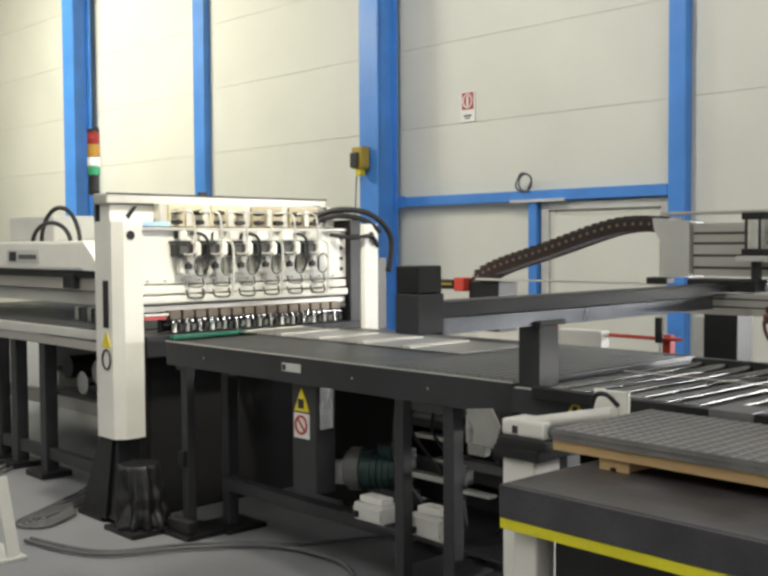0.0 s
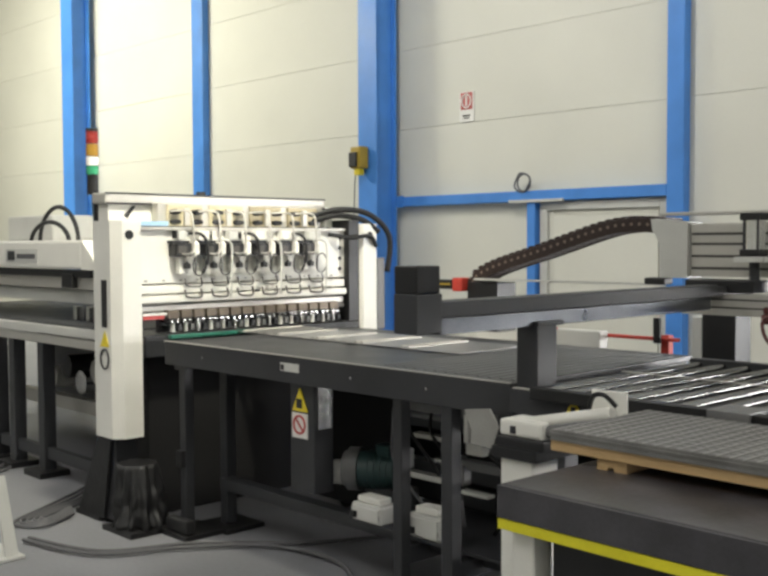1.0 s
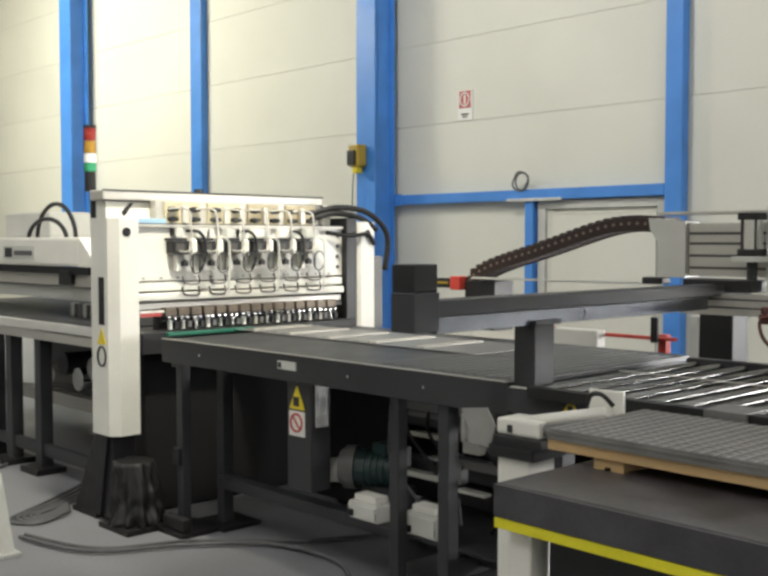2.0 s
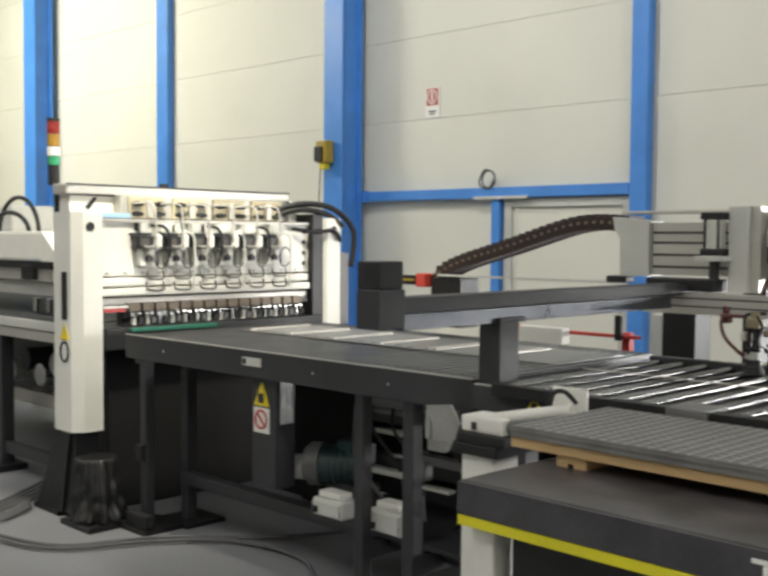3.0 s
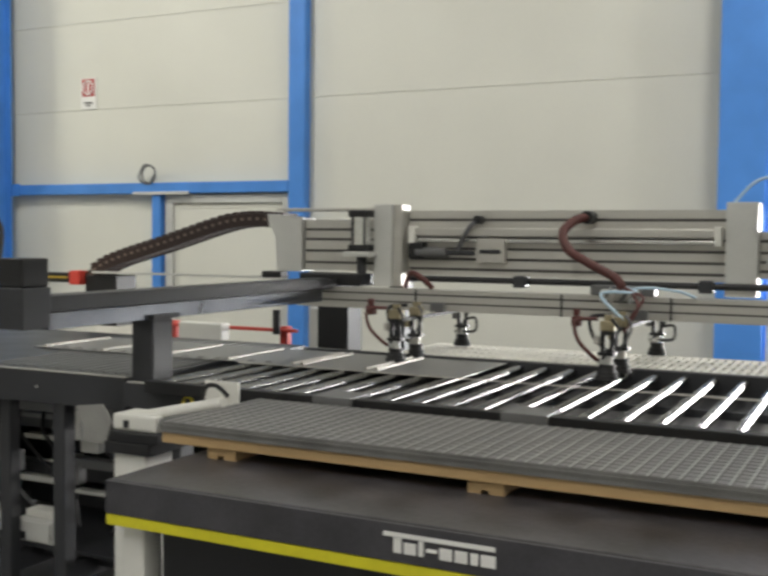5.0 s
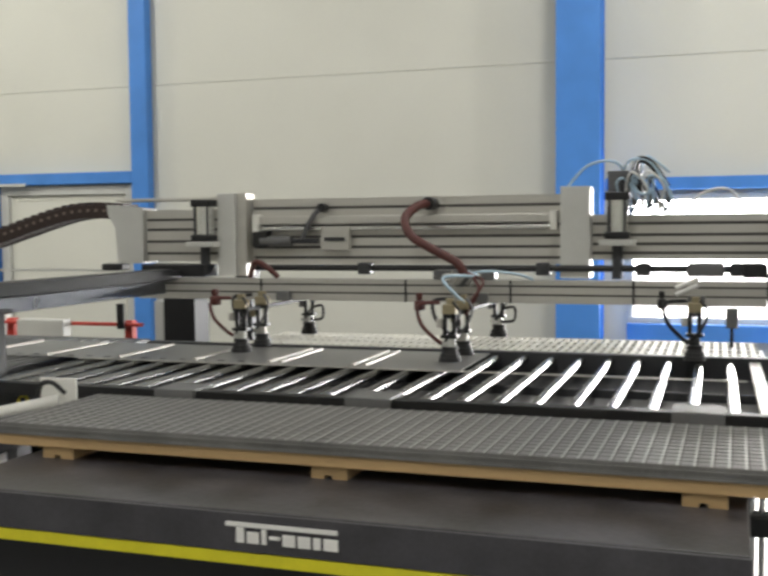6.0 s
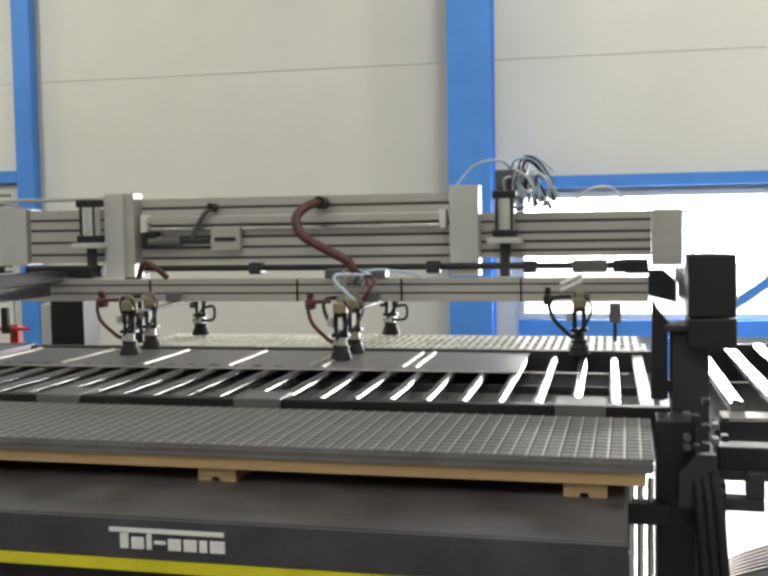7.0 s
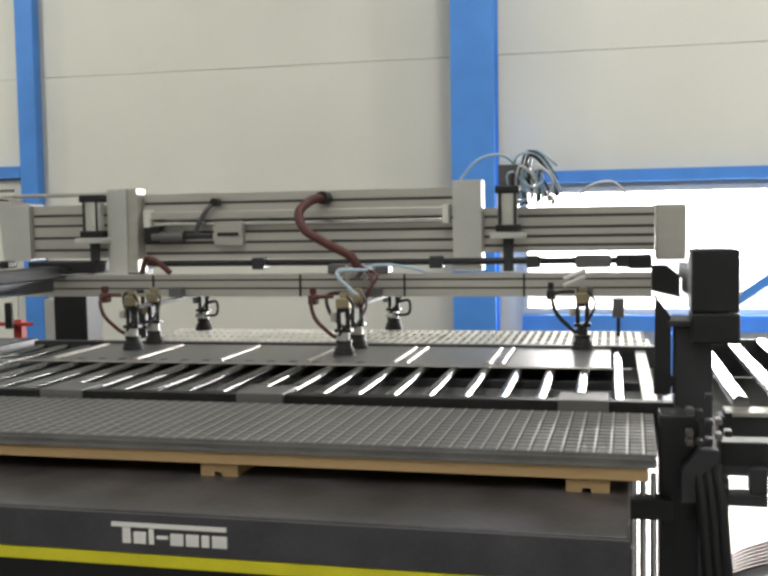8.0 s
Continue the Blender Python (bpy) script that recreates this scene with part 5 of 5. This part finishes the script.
# ---- behind the conveyor ----
def red_barrier():
    b = thing("rear_barrier", (-3.9, 6.0, 0), "red barrier bar with a beige control box on posts", "barrier")
    part("bar", box(-4.7, -3.55, 6.0, 6.05, 0.945, 0.968, 0.006), RED, b)
    for x in (-4.65, -3.7):
        part("post", box(x, x + 0.06, 6.05, 6.11, 0.0, 0.98, 0.004), RED, b)
    part("white_box", box(-5.28, -4.72, 5.98, 6.2, 0.0, 1.03, 0.01), WHITE, b)
    part("control_box", box(-4.45, -4.08, 5.9, 5.999, 0.87, 0.99, 0.01), OFFWHITE, b)
    part("hook", box(-3.71, -3.66, 5.97, 6.0, 0.93, 1.1, 0.006), DARKER, b)
    bm = bmesh.new()
    tube(bm, [(-4.4, 5.9, 0.86), (-4.1, 5.7, 0.88), (-3.7, 5.6, 0.86), (-3.4, 5.55, 0.8), (-3.3, 5.6, 0.6)], 0.02, 8)
    part("cable", bm, RUBBER, b)


red_barrier()
rp = thing("rear_stand", (-3.25, 6.0, 0), "dark square machine stand with pale edge", "stand")
part("body", box(-3.37, -3.14, 6.0, 6.2, 0.0, 1.16, 0.006), DARKER, rp)
part("edge", box(-3.44, -3.372, 6.0, 6.2, 0.0, 1.12, 0.006), OFFWHITE, rp)


# ---- loose things on the floor ----
def floor_cable(pts, r, label):
    bm = bmesh.new()
    tube(bm, pts, r, 8)
    single("floor_cable", bm, CABLE, label, "cable", "floor cables")


floor_cable([(-5.3, 2.35, 0.02), (-4.8, 2.5, 0.02), (-4.55, 2.93, 0.02), (-4.25, 3.25, 0.02), (-3.8, 3.3, 0.02), (-3.4, 3.05, 0.02)], 0.011, "thick grey cable lying on the concrete floor")
floor_cable([(-5.32, 2.39, 0.02), (-4.82, 2.55, 0.02), (-4.6, 2.98, 0.02), (-4.2, 3.4, 0.02), (-3.95, 3.85, 0.02)], 0.010, "thick grey cable lying on the concrete floor")
for i in range(5):
    d = 0.035 * i
    floor_cable([(-5.62, 3.2, 0.015), (-6.3 + d, 3.36 - d, 0.015), (-6.08 + d, 3.02 + d, 0.015), (-5.86 + 0.6 * d, 2.7 + d, 0.015), (-5.68, 2.46 + 1.2 * d, 0.015), (-5.5 - d, 2.55 + 0.8 * d, 0.015), (-5.62 - d, 2.8 + 0.4 * d, 0.02)], 0.009, "grey cable looped on the floor beside the press")
for i in range(3):
    floor_cable([(-8.6, 3.5 + 0.05 * i, 0.015), (-8.0, 3.42 - 0.12 * i, 0.015), (-7.4, 3.26 - 0.1 * i, 0.015), (-7.05, 2.95 - 0.08 * i, 0.015), (-7.3, 2.7, 0.015)], 0.012, "dark cable lying on the floor by the feeder")


def boot(x, y, r, h, lean):
    """A creased black cover drawn down over a machine foot."""
    bm = bmesh.new()
    rings, seg = [], 64
    for i in range(15):
        t = i / 14
        ring = []
        for k in range(seg):
            a = 2 * math.pi * k / seg
            fold = 0.07 * math.sin(4 * a + 2.0 * t + x * 7) + 0.11 * math.sin(12 * a - 3 * t) + 0.06 * math.sin(19 * a + 5 * t) + 0.30 * noise.noise(Vector((2.8 * math.cos(a), 2.8 * math.sin(a), 6 * t + x)))
            q = r * (1.0 - 0.27 * t) * (1 + fold * (0.4 + 0.6 * (1 - t)))
            ring.append(bm.verts.new((x + lean * t + q * math.cos(a), y + q * math.sin(a), 0.03 + h * t)))
        rings.append(ring)
    for p, q in zip(rings, rings[1:]):
        for k in range(seg):
            bm.faces.new((p[k], p[(k + 1) % seg], q[(k + 1) % seg], q[k])).smooth = True
    bm.faces.new(rings[0][::-1])
    bm.faces.new(rings[-1])
    b = thing("foot_cover", (x, y, 0), "crumpled black plastic cover over a machine foot", "cover", "foot covers")
    part("skin", bm, BLACKBAG, b)
    part("base_plate", box(x - r * 1.1, x + r * 1.1, y - r * 1.1, y + r * 0.8, 0.0, 0.03, 0.004), DARKER, b)


boot(-5.56, 3.0, 0.13, 0.33, 0.12)
boot(-5.1, 2.95, 0.145, 0.34, -0.04)
pl = thing("stand_leg", (-5.0, 2.1, 0), "white splayed metal stand leg on a flat foot", "stand")
bm = bmesh.new()
prism(bm, [(-5.08, 0.02), (-5.05, 0.02), (-5.2, 0.4), (-5.23, 0.4)], "y", 2.15, 2.19)
part("leg", bm, OFFWHITE, pl)
bm = bmesh.new()
prism(bm, [(-5.08, 0.02), (-5.065, 0.02), (-5.215, 0.4), (-5.23, 0.4)], "y", 2.19, 2.22)
part("rib", bm, OFFWHITE, pl)
part("foot", box(-5.5, -5.03, 2.08, 2.24, 0.0, 0.02, 0.004), OFFWHITE, pl)


# ---- stacker side with valves and hoses ----
def side_unit():
    s = thing("side_unit", (0.35, 2.65, 0), "black stacker side post with valves, hoses and bright guide rods", "side unit")
    part("column", box(0.25, 0.345, 2.62, 2.74, 0.0, 1.1, 0.005), DARKER, s)
    part("arm", box(0.4, 0.62, 2.66, 2.74, 0.97, 1.03, 0.005), DARKER, s)
    part("hook_arm", box(0.40, 0.505, 2.62, 2.68, 0.88, 0.91, 0.004), DARK, s)
    for i, x in enumerate((0.185, 0.21, 0.235)):
        bm = bmesh.new()
        rod(bm, (x, 2.6, 0.0), (x, 2.6, 0.96), 0.008 if i else 0.011, 12)
        part("guide_rod", bm, STEEL, s)
    bm = bmesh.new()
    prism(bm, [(0.3, 0.9), (0.33, 0.9), (0.345, 0.97), (0.385, 1.0), (0.385, 1.03), (0.34, 1.03), (0.3, 0.98)], "y", 2.56, 2.6)
    part("angle_plate", bm, DARK, s)
    part("hook_end", box(0.465, 0.505, 2.62, 2.68, 0.911, 0.975, 0.004), DARK, s)
    part("post_bracket", box(0.385, 0.413, 2.6, 2.66, 0.85, 0.955, 0.005), DARKER, s)
    for z in (0.865, 0.935):
        bm = bmesh.new()
        rod(bm, (0.399, 2.588, z), (0.399, 2.6, z), 0.008, 6)
        part("bolt", bm, GREY, s)
    part("rod_clamp", box(0.17, 0.28, 2.57, 2.64, 0.85, 0.9, 0.006), DARKER, s)
    for i in range(13):
        random.seed(40 + i)
        x, z = 0.31 + 0.022 * (i % 5), 1.03 + 0.025 * (i // 3) + 0.02 * random.random()
        part("valve", box(x, x + 0.017, 2.56, 2.6, z, z + 0.015, 0.003), (SHADOWLINE, DARKER, DARK, GREY, DARKER)[i % 5], s)
    for i in range(3):
        bm = bmesh.new()
        x = 0.335 + 0.022 * i
        tube(bm, [(x, 2.58, 0.99), (x + 0.01, 2.56, 0.92), (x + 0.02, 2.55, 0.8), (x + 0.035, 2.56, 0.6), (x + 0.06, 2.6, 0.03)], 0.014, 8)
        part("air_hose", bm, RUBBER, s)


side_unit()
for i in range(7):
    bm = bmesh.new()
    tube(bm, [(0.42, 4.48 + 0.02 * i, 0.02), (0.6, 4.62 + 0.03 * i, 0.02), (0.78, 4.8 + 0.045 * i, 0.02), (1.2, 5.1 + 0.06 * i, 0.02)], 0.0075, 6)
    single("floor_cable", bm, REDHOSE, "red-brown cable bundle strand on the floor", "cable", "floor cables")


# ---- the sheet on the rollers ----
def moving_sheet():
    """A slotted sheet 2.1 m long; its leading edge lies at its origin."""
    s = thing("moving_sheet", (0.0, 3.93, 1.0655), "thin grey steel sheet with cut slots sliding over the rollers", "sheet")
    L, y0, y1 = 2.2, 3.66, 4.19
    cuts = [-0.35 * k + d for k in range(1, 7) for d in ((-0.02, -0.068) if k < 3 else (-0.044,))]
    gaps = [(c - 0.028, c) for c in cuts]
    notches = [(-L + 0.05 + 0.0875 * k, -L + 0.085 + 0.0875 * k) for k in range(25)]
    xs = sorted({-L, 0.0} | {round(v, 4) for g in gaps + notches for v in g if -L < v < 0})
    ys = [y0, y0 + 0.035, y0 + 0.065, 3.9, 3.93, y1 - 0.04, y1]

    def cut_out(i, j):
        x = (xs[i] + xs[i + 1]) / 2
        if any(a < x < b for a, b in gaps):
            return 1 <= j <= 4
        return j == 1 and x < -0.9 and any(a < x < b for a, b in notches)
    bm = slotted(xs, ys, 1.0655, 0.002, cut_out)
    part("plate", bm, SHEET, s)
    for c in cuts:
        bm = bmesh.new()
        rod(bm, (c - 0.014, y0 + 0.037, 1.0675), (c - 0.014, y1 - 0.042, 1.0675), 0.009, 12)
        part("ridge", bm, ALU, s, "pale raised ridge in the slot")
    return s


SLIDER = moving_sheet()


def motions():
    rows = [(0.0, -3.34), (1.5, -3.33), (2.2, -3.1), (2.9, -2.595), (3.2, -2.47), (3.5, -2.31), (3.7, -2.215), (4.0, -2.03), (4.4, -1.76), (4.7, -1.575), (5.3, -1.2), (5.8, -0.89), (6.0, -0.79), (6.5, -0.45), (7.0, -0.178), (7.5, 0.01), (8.0, 0.13)]
    walk(SLIDER, [(t, pose(x, 3.93, 1.0655)) for t, x in rows])


motions()
